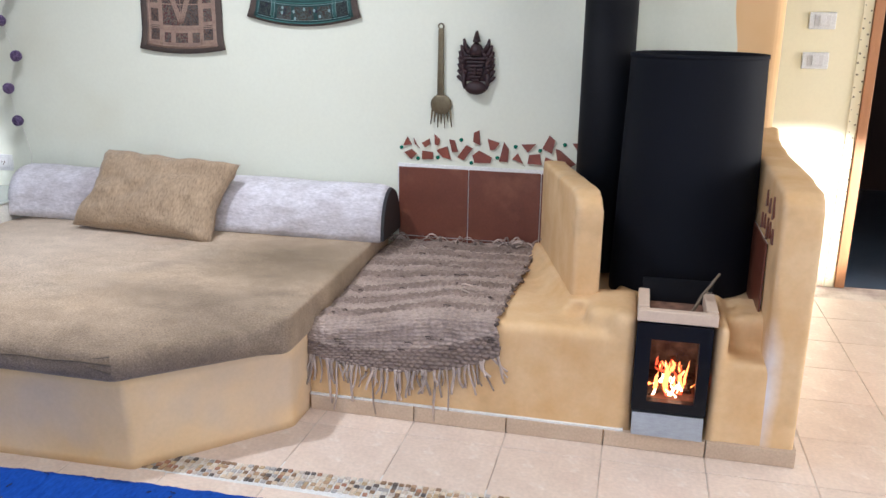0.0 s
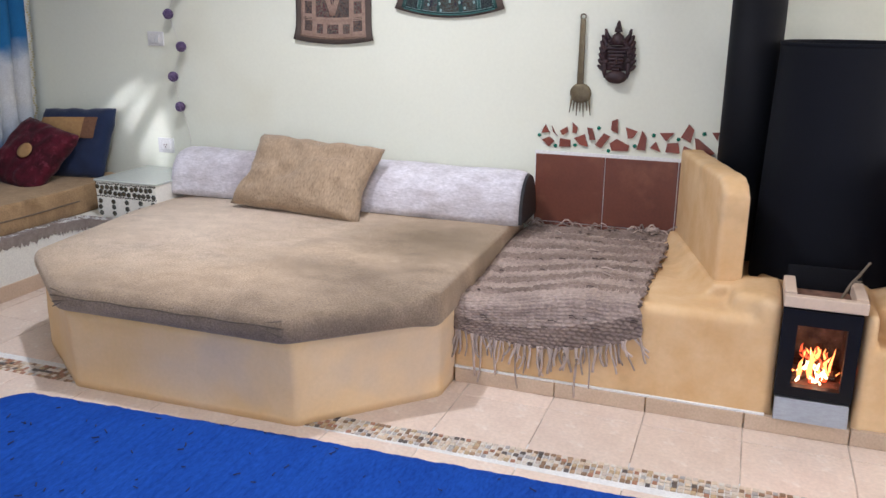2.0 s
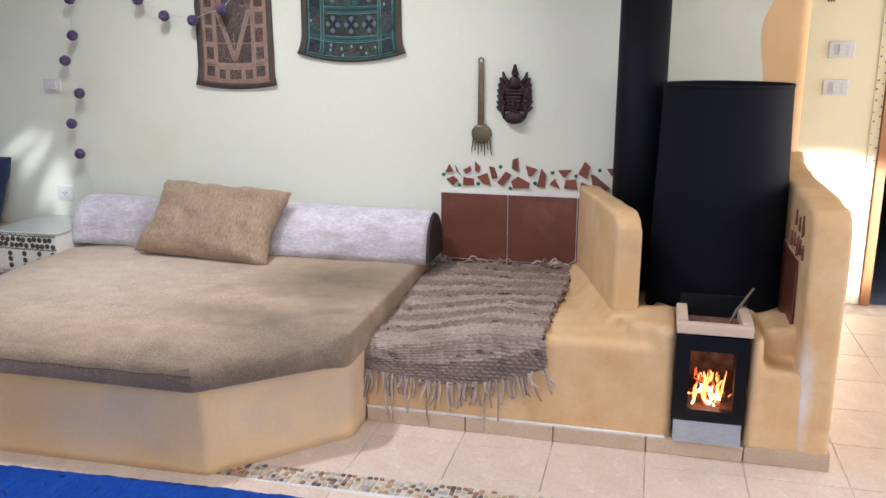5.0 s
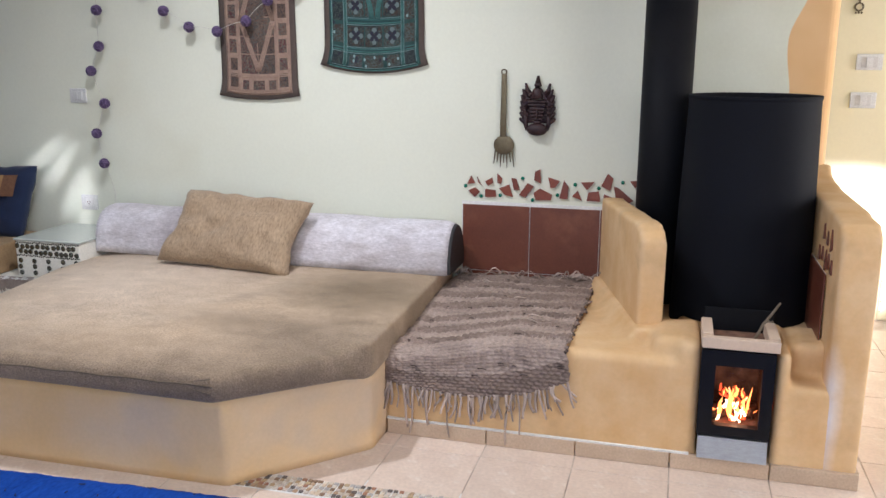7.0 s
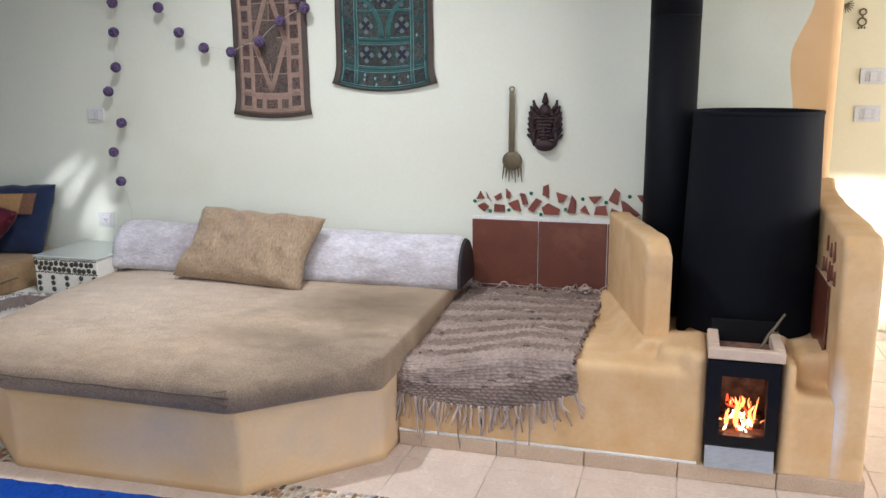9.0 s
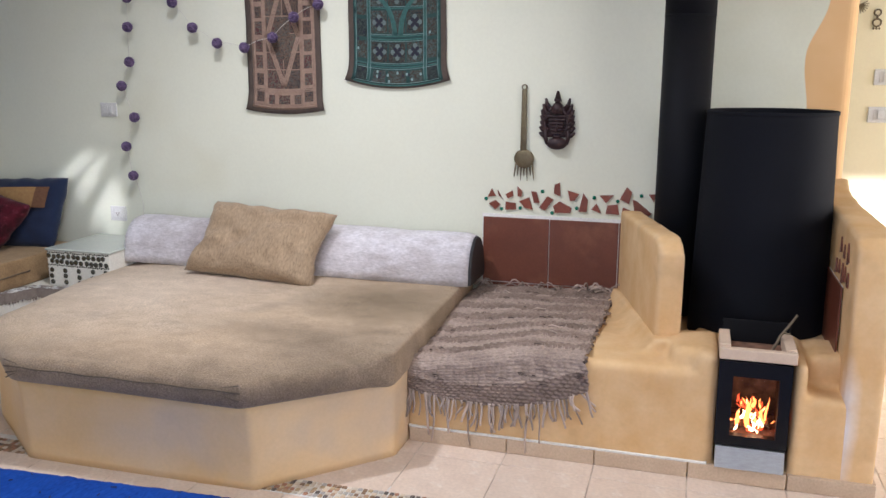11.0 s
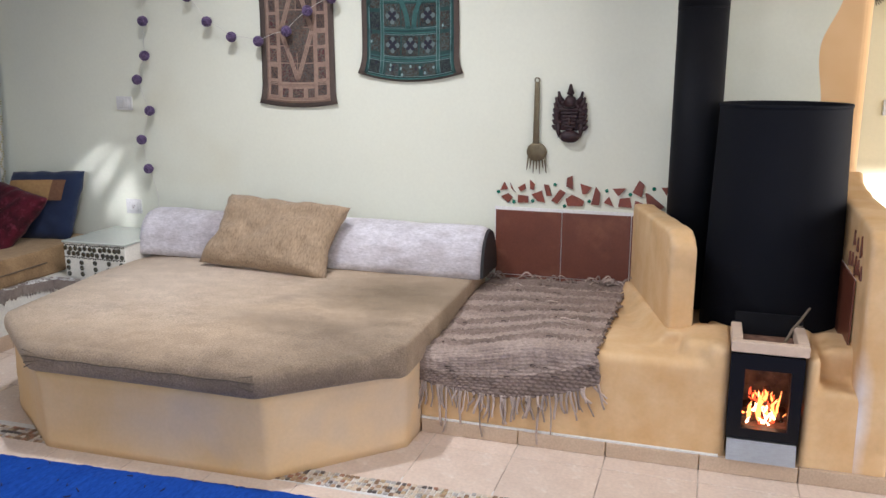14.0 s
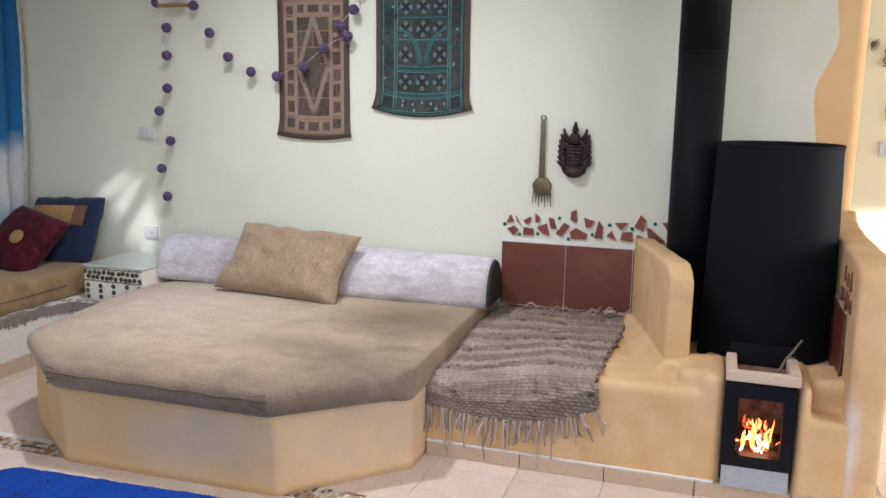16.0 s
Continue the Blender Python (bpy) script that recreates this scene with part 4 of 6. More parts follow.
for lo, hi in (((SX0 + 0.004, SY + 0.032, SZ0), (SX0 + 0.02, 3.30, SZ1)), ((SX1 - 0.02, SY + 0.032, SZ0), (SX1 - 0.004, 3.30, SZ1)), ((SX0 + 0.02, 3.27, SZ0), (SX1 - 0.02, 3.30, SZ1)), ((SX0 + 0.02, SY + 0.032, SZ0), (SX1 - 0.02, 3.27, SZ0 + 0.03)), ((SX0 + 0.02, SY + 0.032, SZ1 - 0.015), (SX1 - 0.02, 3.27, SZ1))):
    add_box(bm, lo, hi)
part("firebox", local(bm, stove), "soot", stove, "sooty firebox")
bm = bmesh.new()
v = [(SX0 + 0.006, SY - 0.016, 0.064), (SX1 - 0.004, SY - 0.016, 0.064), (SX1 - 0.004, SY + 0.004, 0.138), (SX0 + 0.006, SY + 0.004, 0.138)]
f = [bm.verts.new(p) for p in v]
g = [bm.verts.new((p[0], SY + 0.05, p[2])) for p in v]
bm.faces.new(f)
bm.faces.new(g[::-1])
for k in range(4):
    bm.faces.new((f[k], g[k], g[(k + 1) % 4], f[(k + 1) % 4]))
bmesh.ops.recalc_face_normals(bm, faces=bm.faces)
part("ash_drawer", local(bm, stove), "steel", stove, "grey steel ash drawer")

fire = thing("fire", (0.25, 3.1, SZ0 + 0.03), "burning logs with bright orange flames in the stove", "fire")
rng = random.Random(11)
for k, (a, b, r) in enumerate((((0.17, 3.05, 0.185), (0.33, 3.14, 0.205), 0.018), ((0.18, 3.16, 0.185), (0.32, 3.06, 0.21), 0.016), ((0.285, 3.08, 0.19), (0.262, 3.12, 0.30), 0.016))):
    bm = bmesh.new()
    add_tube(bm, [tuple(Vector(a).lerp(Vector(b), t / 6) + Vector((0, 0, rng.uniform(-0.004, 0.004)))) for t in range(7)], r, 8, 0.85)
    part("log", local(bm, fire), "char", fire, "charred log")


def flame(x, y, z, h, w, mat, lean):
    bm = bmesh.new()
    rings = []
    for i in range(9):
        t = i / 8
        r = w * (math.sin(math.pi * (0.18 + 0.82 * t)) ** 0.9 * (1 - 0.45 * t) + 0.02)
        c = (x + lean * t * t + 0.3 * w * math.sin(t * 7 + x * 90), y, z + h * t)
        rings.append([bm.verts.new((c[0] + r * math.cos(2 * math.pi * k / 8), c[1] + 0.5 * r * math.sin(2 * math.pi * k / 8), c[2])) for k in range(8)])
    for a, b in zip(rings, rings[1:]):
        for k in range(8):
            bm.faces.new((a[k], a[(k + 1) % 8], b[(k + 1) % 8], b[k]))
    part("flame", local(bm, fire), mat, fire, "", True)


for x, h, w, mat, lean in ((0.205, 0.07, 0.010, "fire_orange", 0.01), (0.203, 0.06, 0.007, "fire_yellow", 0.012), (0.243, 0.115, 0.013, "fire_orange", -0.008), (0.241, 0.10, 0.009, "fire_yellow", -0.006), (0.236, 0.05, 0.018, "fire_yellow", -0.01), (0.283, 0.075, 0.013, "fire_orange", 0.016), (0.282, 0.07, 0.009, "fire_yellow", 0.018), (0.302, 0.11, 0.006, "fire_orange", 0.010), (0.262, 0.035, 0.020, "fire_yellow", 0.0)):
    flame(x, 3.065 + rng.uniform(-0.012, 0.03), 0.186 + rng.uniform(0, 0.012), h, w * 0.85, mat, lean)
for k in range(56):
    up = rng.random() ** 1.7
    mat = rng.choice(("fire_orange", "fire_yellow", "fire_yellow", "fire_red") if up < 0.5 else ("fire_red", "fire_orange", "fire_red"))
    flame(0.255 + rng.gauss(0, 0.034), 3.05 + rng.uniform(-0.02, 0.06), 0.180 + 0.10 * up, rng.uniform(0.012, 0.036), rng.uniform(0.0025, 0.007), mat, rng.uniform(-0.016, 0.016))
for k in range(16):
    bm = bmesh.new()
    bmesh.ops.create_icosphere(bm, subdivisions=1, radius=rng.uniform(0.007, 0.014), matrix=Matrix.Translation((rng.uniform(0.18, 0.33), rng.uniform(3.04, 3.14), 0.178)))
    part("ember", local(bm, fire), rng.choice(("fire_red", "fire_orange", "char")), fire)

# firebrick surround and feed opening on the stove
surround = thing("firebrick_surround", (0.25, 3.05, SZ1), "pale firebricks laid in a square on the stove", "firebrick")
for lo, hi in (((0.128, SY + 0.004, SZ1 + 0.005), (0.384, SY + 0.036, 0.503)), ((0.128, SY + 0.037, SZ1 + 0.004), (0.166, 3.20, 0.510)), ((0.346, SY + 0.037, SZ1 + 0.004), (0.384, 3.20, 0.508))):
    part("brick", local(box(lo, hi, 0.004, 2), surround), "firebrick", surround)
tray = tagged(part("feed_tray", box((0.14, 3.203, 0.44), (0.380, 3.213, 0.548), 0.002), "black_steel"), "dark steel plate standing behind the firebricks", "steel plate")
# sheet across the feed opening, its deep shade put into the colour
part("flange", box((0.166, SY + 0.037, 0.459), (0.346, 3.203, 0.464), 0.001), "soot", tray)
stick = part("stick", add_tube(bmesh.new(), [(0.306, 3.10, 0.466), (0.322, 3.11, 0.495), (0.334, 3.12, 0.522), (0.357, 3.13, 0.552), (0.376, 3.135, 0.582), (0.388, 3.14, 0.600)], 0.0055, 8, 0.8), "bark", None, "", True)
tagged(stick, "crooked grey-brown stick poking out of the stove top", "stick")
part("twig", add_tube(bmesh.new(), [(0.345, 3.125, 0.538), (0.357, 3.115, 0.534), (0.366, 3.11, 0.540)], 0.004, 6, 0.5), "bark", stick)

drum = thing("stove_drum", (0.283, 3.62, 0.36), "tall matt black steel drum standing behind the stove", "drum")
prof = [(0.255, 0.0), (0.270, 0.004), (0.2705, 0.03), (0.258, 0.5), (0.2455, 0.90), (0.2455, 0.932), (0.2435, 0.938), (0.239, 0.938), (0.237, 0.93), (0.236, 0.91), (0.03, 0.905)]
part("body", add_lathe(bmesh.new(), prof, (0, 0, 0), 72), "black_drum", drum, "", True)
bm = bmesh.new()
add_lathe(bm, [(0.2455, 0.926), (0.2485, 0.928), (0.2485, 0.939), (0.2450, 0.941), (0.2400, 0.939)], (0, 0, 0), 72)
bm.faces.ensure_lookup_table()
bmesh.ops.delete(bm, geom=[f for f in bm.faces if len(f.verts) > 10], context="FACES_ONLY")
part("rim", bm, "black_drum", drum, "", True)

flue = thing("flue_pipe", (-0.052, 3.80, 0.40), "round black steel flue pipe rising to the ceiling", "flue pipe")
part("lower_pipe", add_lathe(bmesh.new(), [(0.104, 0.0), (0.104, 1.295)], (0, 0, 0), 40), "black_steel", flue, "", True)
part("upper_pipe", add_lathe(bmesh.new(), [(0.1048, 1.283), (0.1048, CEIL - 0.40)], (0, 0, 0), 40), "black_steel", flue, "", True)
part("joint", add_lathe(bmesh.new(), [(0.1050, 1.276), (0.1062, 1.2775), (0.1062, 1.2815), (0.1050, 1.283)], (0, 0, 0), 40), "black_steel", flue, "", True)


# ---- woven throw on the bench ----
def throw_place(u, v):
    """A point of the cloth: u across from 0 to 1, v along in metres from the wall edge over the bench front."""
    top = 1.045
    hang = 0.125 + 0.125 * math.sin(math.pi * min(max(0.12 + 0.70 * u, 0), 1)) - 0.07 * u
    wave = 0.010 * noise.noise(Vector((v * 9, 1.7, 0)))
    xl = -1.03 - 0.012 * min(v / top, 1)
    xr = -0.338 + 0.03 * max(0, (v - 0.8)) + 0.012 * noise.noise(Vector((0.3, v * 14, 5))) + 0.010 * noise.noise(Vector((0.3, v * 45, 8)))
    x = xl + (xr - xl) * u + wave * 0.3
    r = 0.045
    if v < top - r:
        y, z = 4.045 - v, BENCH_Z - 0.045 * (1 - v / top)
        z += 0.022 * max(0, 1 - v / 0.10) ** 2 * max(0, u * 1.3 - 0.3 + 0.5 * noise.noise(Vector((u * 5, 0, 2))))
        z += 0.007 * noise.noise(Vector((u * 4, v * 3, 9))) + 0.007
    else:
        s = (v - (top - r))
        a = min(s / r / 1.3, math.pi / 2)
        over = max(0, s - r * 1.3 * math.pi / 2)
        y = 4.045 - (top - r) - (r + 0.012) * math.sin(a)
        z = BENCH_Z + 0.012 - (r + 0.0) * (1 - math.cos(a)) - over
        y -= 0.006 + 0.006 * noise.noise(Vector((u * 6, v * 4, 4)))
    z -= seat_dip(x, y) * min(max((z - 0.2) / 0.2, 0), 1)
    return Vector((x, y, z)), hang


EDGES_V = (0.0, 0.11, 0.18, 0.235, 0.34, 0.39, 0.49, 0.535, 0.65, 0.69, 0.795, 0.835, 0.95, 0.985)
bm = bmesh.new()
NU, NV = 180, 360
grid = []
for j in range(NV + 1):
    row = []
    for i in range(NU + 1):
        u = i / NU
        _, hang = throw_place(u, 1.0)
        v = (1.06 + hang) * j / NV
        p, _ = throw_place(u, v)
        k = sum(v + 0.013 * noise.noise(Vector((u * 6, v * 2, 3))) + 0.010 * noise.noise(Vector((u * 34, int(v / 0.0135) * 3.1, 5))) > e for e in EDGES_V)
        dark = (k % 2 == 1 and v < 1.03) or v > 1.06 + hang - 0.095
        vw = v + 0.006 * noise.noise(Vector((u * 7, v * 3, 11)))
        stagger = 0.5 * (int(vw / 0.0155) % 2) if dark else 0.12 * (int(vw / 0.0155) % 2)
        yarn = abs(math.sin(math.pi * (u * 26 + stagger + 0.5 * noise.noise(Vector((u * 9, v * 9, 2)))))) ** 0.6 * abs(math.sin(math.pi * vw / 0.0155)) ** 0.7 * 0.0065 - 0.002
        lift = 0.007 + yarn * (1.6 if dark else 1.0) + (0.010 if dark and v < 1.03 else 0.0) + 0.009 * noise.noise(Vector((u * 14, v * 26, 6)))
        lift *= min(1.0, 0.1 + u / 0.06)
        out = Vector((0, 0, 1)) if v < 1.0 else (Vector((0, -1, 0)) if v > 1.08 else Vector((0, -0.7, 0.7)))
        row.append((bm.verts.new(p + out * lift), dark))
    grid.append(row)
for a, b in zip(grid, grid[1:]):
    for i in range(NU):
        f = bm.faces.new((a[i][0], b[i][0], b[i + 1][0], a[i + 1][0]))
        f.material_index = 1 if a[i][1] else 0
throw = part("throw", bm, "throw_light", None, "", True)
throw.data.materials.append(M["throw_dark"])
so = throw.modifiers.new("thickness", "SOLIDIFY")
so.thickness, so.offset = 0.006, -1
tagged(throw, "rough brown and grey striped rag throw over the bench", "throw")
rng = random.Random(8)
for k in range(58):
    u = min(max((k + rng.uniform(-0.9, 0.9)) / 57, 0.0), 1.0)
    _, hang = throw_place(u, 1.0)
    p, _ = throw_place(u, 1.06 + hang - 0.006)
    p += Vector((0, -0.006, 0.0))
    L = rng.uniform(0.05, 0.12) + (0.09 if rng.random() < 0.22 else 0)
    L = min(L, p.z - 0.012)
    d, sw = rng.uniform(-0.025, 0.025) + (0.05 * (u - 0.85) / 0.15 if u > 0.85 else 0.0), rng.uniform(-0.02, 0.004)
    if u < 0.06:
        d -= 0.012
    path = [p + Vector((d * t * t + 0.004 * math.sin(5 * t + k), sw * t * t, -L * t)) for t in (0, 0.2, 0.4, 0.6, 0.8, 1.0)]
    part("tassel", add_tube(bmesh.new(), path, rng.uniform(0.0038, 0.0072), 6, 0.75), "fringe", throw, "", True)
for k in range(46):
    u = rng.uniform(0.0, 1.0) if k > 18 else (rng.uniform(0.78, 0.98) if k > 8 else rng.uniform(0.0, 0.16))
    p = throw_place(u, 0.02)[0] + Vector((0, 0.005, 0.012))
    a, L = rng.uniform(0.2, 2.9), rng.uniform(0.04, 0.11)
    h = rng.uniform(0.008, 0.05)
    path = [p + Vector((L * math.cos(a) * t, -0.02 * t - 0.03 * t * rng.random(), h * math.sin(math.pi * t * 0.8))) for t in (0, 0.25, 0.5, 0.75, 1.0)]
    part("tassel", add_tube(bmesh.new(), path, rng.uniform(0.003, 0.0052), 6, 0.7), "fringe", throw, "", True)
for k, (u, v, a) in enumerate(((0.55, 0.42, 0.5), (0.72, 0.72, 0.1), (0.66, 0.80, 0.3), (0.74, 0.81, -0.3), (0.25, 0.13, -0.5), (0.3, 0.2, 2.6))):
    p = throw_place(u, v)[0] + Vector((0, 0, 0.02))
    path = [p + Vector((0.06 * math.cos(a) * t, 0.06 * math.sin(a) * t, 0.004 * math.sin(6 * t))) for t in (0, 0.25, 0.5, 0.75, 1.0)]
    part("loose_yarn", add_tube(bmesh.new(), path, 0.0035, 6, 0.6), "fringe", throw, "", True)


# ragged loops on the free edge; dark strands painted as shade between wefts
for k in range(34):
    v = 0.05 + 0.031 * k + rng.uniform(-0.008, 0.008)
    p = throw_place(1.0, v)[0] + Vector((-0.004, 0, 0.006))
    out, tall = rng.uniform(0.006, 0.020), rng.uniform(-0.004, 0.008)
    path = [p + Vector((out * math.sin(math.pi * t), 0.022 * (t - 0.5), tall * math.sin(math.pi * t))) for t in (0, 0.25, 0.5, 0.75, 1.0)]
    part("edge_loop", add_tube(bmesh.new(), path, rng.uniform(0.0035, 0.0065), 6), "throw_dark" if k % 3 else "slit", throw, "", True)
for k in range(46):
    v = rng.choice(EDGES_V[1:]) + rng.uniform(-0.006, 0.012) if k < 34 else 1.06 + rng.uniform(0.05, 0.12)
    u = 0.05 + 0.92 * rng.random() ** 0.7
    p = throw_place(u, v)[0] + (Vector((0, 0, 0.017)) if v < 1.0 else Vector((0, -0.014, 0)))
    L = rng.uniform(0.012, 0.035)
    path = [p + Vector((L * t, 0, 0.002 * math.sin(4 * t))) for t in (0, 0.5, 1.0)]
    part("slit", add_tube(bmesh.new(), path, rng.uniform(0.0018, 0.0034), 5, 0.5), "slit", throw, "", True)


# ---- wall hangings ----
def hanging_face(w, h, sag, flare, n=24):
    """Maps (u, z) of a cloth to the wall, with a rounded lower hem and flared corners."""
    def at(u, z, lift):
        low = max(0.0, 1 - z / 0.10)
        x = (u - 0.5) * w * (1 + flare * low ** 2) + 0.004 * noise.noise(Vector((u * 2, z * 6, w)))
        drop = -sag * (1 - (2 * u - 1) ** 2) * max(0, 1 - z / (h * 0.6))
        y = -0.006 - lift - 0.006 * low * (0.5 + abs(2 * u - 1)) + 0.003 * noise.noise(Vector((u * 3, z * 5, 1)))
        return Vector((x, y, z + drop))
    return at


def cloth_patch(at, u0, u1, z0, z1, lift, thick=0.0025, n=6):
    bm = bmesh.new()
    f = [[bm.verts.new(at(u0 + (u1 - u0) * i / n, z0 + (z1 - z0) * j / n, lift + thick)) for i in range(n + 1)] for j in range(n + 1)]
    g = [[bm.verts.new(at(u0 + (u1 - u0) * i / n, z0 + (z1 - z0) * j / n, lift)) for i in range(n + 1)] for j in range(n + 1)]
    for j in range(n):
        for i in range(n):
            bm.faces.new((f[j][i], f[j][i + 1], f[j + 1][i + 1], f[j + 1][i]))
            bm.faces.new((g[j][i], g[j + 1][i], g[j + 1][i + 1], g[j][i + 1]))
    for i in range(n):
        bm.faces.new((f[0][i], g[0][i], g[0][i + 1], f[0][i + 1]))
        bm.faces.new((f[n][i], f[n][i + 1], g[n][i + 1], g[n][i]))
        bm.faces.new((f[i][0], f[i + 1][0], g[i + 1][0], g[i][0]))
        bm.faces.new((f[i][n], g[i][n], g[i + 1][n], f[i + 1][n]))
    return bm


def cloth_band(at, pts, half, lift):
    """A raised ribbon along a line of (u, z)."""
    bm = bmesh.new()
    add_tube(bm, [at(u, z, lift) for u, z in pts], half, 6)
    bmesh.ops.scale(bm, verts=bm.verts, vec=(1, 1, 1))
    return bm


def hang(name, x, z, label, category):
    ob = thing(name, (x, WALL_Y - 0.001, z), label, category)
    return ob


# brown patchwork hanging with a diamond
W1, H1 = 0.425, 0.745
tap = hang("patchwork_hanging", -2.085, 1.250, "brown patchwork wall hanging with a diamond of pink bands", "wall hanging")
at = hanging_face(W1, H1, 0.022, 0.07)
part("backing", cloth_patch(at, 0, 1, 0, H1, 0.0, 0.003, 24), "tap_edge", tap, "", True)
part("field", cloth_patch(at, 0.075, 0.925, 0.022, H1 - 0.02, 0.003, 0.0015, 20), "tap_brown", tap, "", True)
for side in (0, 1):
    for k in range(8):
        z0 = 0.055 + 0.083 * k
        u0, u1 = (0.125, 0.225) if side == 0 else (0.775, 0.885)
        part("patch", cloth_patch(at, u0 + 0.006 * (k % 2), u1 - 0.004 * (k % 3), z0, z0 + (0.058 if k % 2 else 0.066), 0.0045, 0.001, 3), "tap_patch", tap)
for u0, u1 in ((0.29, 0.37), (0.43, 0.58), (0.64, 0.74)):
    part("patch", cloth_patch(at, u0, u1, 0.048, 0.092, 0.0045, 0.001, 3), "tap_patch", tap)
    part("patch", cloth_patch(at, u0, u1, H1 - 0.085, H1 - 0.045, 0.0045, 0.001, 3), "tap_patch", tap)
for z0, z1 in ((0.125, 0.215), (0.22, 0.30), (0.305, 0.39), (0.395, 0.475), (0.48, 0.56), (0.565, 0.635)):
    for u0, u1 in ((0.275, 0.495), (0.505, 0.72)):
        part("patch", cloth_patch(at, u0, u1, z0, z1, 0.0045, 0.001, 3), "tap_patch", tap)
part("patch", cloth_patch(at, 0.40, 0.60, 0.27, 0.47, 0.0058, 0.0014, 4), "tap_patch", tap, "dark embroidered square")
for off in (-0.022, 0.0, 0.022):
    for a, b in (((0.5, 0.135), (0.29, 0.375)), ((0.5, 0.135), (0.71, 0.375)), ((0.29, 0.375), (0.5, 0.635)), ((0.71, 0.375), (0.5, 0.635))):
        pts = [(a[0] + (b[0] - a[0]) * t / 8 + off, a[1] + (b[1] - a[1]) * t / 8) for t in range(9)]
        part("band", cloth_band(at, pts, 0.0046, 0.0035), "tap_brown", tap, "", True)
for u in (0.10, 0.245, 0.262, 0.735, 0.752, 0.905):
    part("band", cloth_band(at, [(u, 0.03 + (H1 - 0.06) * t / 16) for t in range(17)], 0.004, 0.003), "tap_brown", tap, "", True)
for z in (0.032, 0.108, 0.116, H1 - 0.10, H1 - 0.03):
    part("band", cloth_band(at, [(0.1 + 0.8 * t / 12, z) for t in range(13)], 0.004, 0.003), "tap_brown", tap, "", True)

# green embroidered hanging
W2, H2 = 0.515, 0.74
tap2 = hang("embroidered_hanging", -1.458, 1.408, "bottle green embroidered wall hanging with rows of flowers", "wall hanging")
at = hanging_face(W2, H2, 0.043, 0.09)
part("backing", cloth_patch(at, 0, 1, 0, H2, 0.0, 0.003, 24), "tap_edge", tap2, "", True)
part("field", cloth_patch(at, 0.055, 0.945, 0.012, H2 - 0.02, 0.003, 0.0015, 20), "tap_green", tap2, "", True)
for side in (0, 1):
    for k in range(7):
        z0 = 0.025 + 0.100 * k
        u0, u1 = (0.095, 0.195) if side == 0 else (0.81, 0.905)
        part("patch", cloth_patch(at, u0, u1, z0, z0 + 0.082, 0.0045, 0.001, 3), "tap_dark", tap2)
for u0, u1 in ((0.26, 0.39), (0.42, 0.60), (0.64, 0.76)):
    part("patch", cloth_patch(at, u0, u1, 0.022, 0.078, 0.0045, 0.001, 3), "tap_dark", tap2)
for z0, z1 in ((0.115, 0.205), (0.245, 0.345), (0.365, 0.455), (0.475, 0.565), (0.585, 0.68)):
    for u0, u1 in ((0.235, 0.405), (0.42, 0.59), (0.605, 0.77)):
        part("patch", cloth_patch(at, u0, u1, z0, z1, 0.0045, 0.001, 3), "tap_dark", tap2)


def disc(at, u, z, lift, du, dz, n=8):
    bm = bmesh.new()
    ring = [bm.verts.new(at(u + du * math.cos(2 * math.pi * k / n), z + dz * math.sin(2 * math.pi * k / n), lift)) for k in range(n)]
    low = [bm.verts.new(at(u + du * math.cos(2 * math.pi * k / n), z + dz * math.sin(2 * math.pi * k / n), lift - 0.0012)) for k in range(n)]
    bm.faces.new(ring)
    for k in range(n):
        bm.faces.new((ring[k], low[k], low[(k + 1) % n], ring[(k + 1) % n]))
    bmesh.ops.recalc_face_normals(bm, faces=bm.faces)
    return bm


FL = [(u, z) for z in (0.162, 0.292, 0.41, 0.52, 0.63) for u in (0.325, 0.51, 0.69)]
for u, z in FL:
    if abs(u - 0.51) < 0.01 and 0.25 < z < 0.35:
        continue
    flower = part("flower", disc(at, u, z, 0.0075, 0.016, 0.009), "petal_dark", tap2, "embroidered flower")
    for k in range(4):
        a = math.pi / 4 + k * math.pi / 2
        part("petal", disc(at, u + 0.032 * math.cos(a), z + 0.017 * math.sin(a), 0.0072, 0.019, 0.010), "petal_dark", flower)
        a += math.pi / 4
        part("petal", disc(at, u + 0.048 * math.cos(a), z + 0.025 * math.sin(a), 0.0066, 0.024, 0.0125), "petal", flower)
for off in (-0.017, 0.0, 0.017):
    for sgn in (-1, 1):
        pts = [(0.515 + sgn * (0.03 + off) + sgn * 0.24 * (1 - math.cos(t / 10 * 1.5)), 0.235 + 0.175 * math.sin(t / 10 * 1.5)) for t in range(11)]
        part("band", cloth_band(at, pts, 0.0042, 0.006), "tap_teal", tap2, "", True)
for u in (0.075, 0.21, 0.225, 0.785, 0.798, 0.925):
    part("band", cloth_band(at, [(u, 0.02 + (H2 - 0.05) * t / 16) for t in range(17)], 0.0042, 0.0035), "tap_teal", tap2, "", True)
for z in (0.012, 0.092, 0.104, 0.216, 0.232, 0.355, 0.465, 0.575, H2 - 0.04):
    a, b = (0.08, 0.92) if z < 0.11 else (0.23, 0.78)
    part("band", cloth_band(at, [(a + (b - a) * t / 12, z) for t in range(13)], 0.0042, 0.0035), "tap_teal", tap2, "", True)

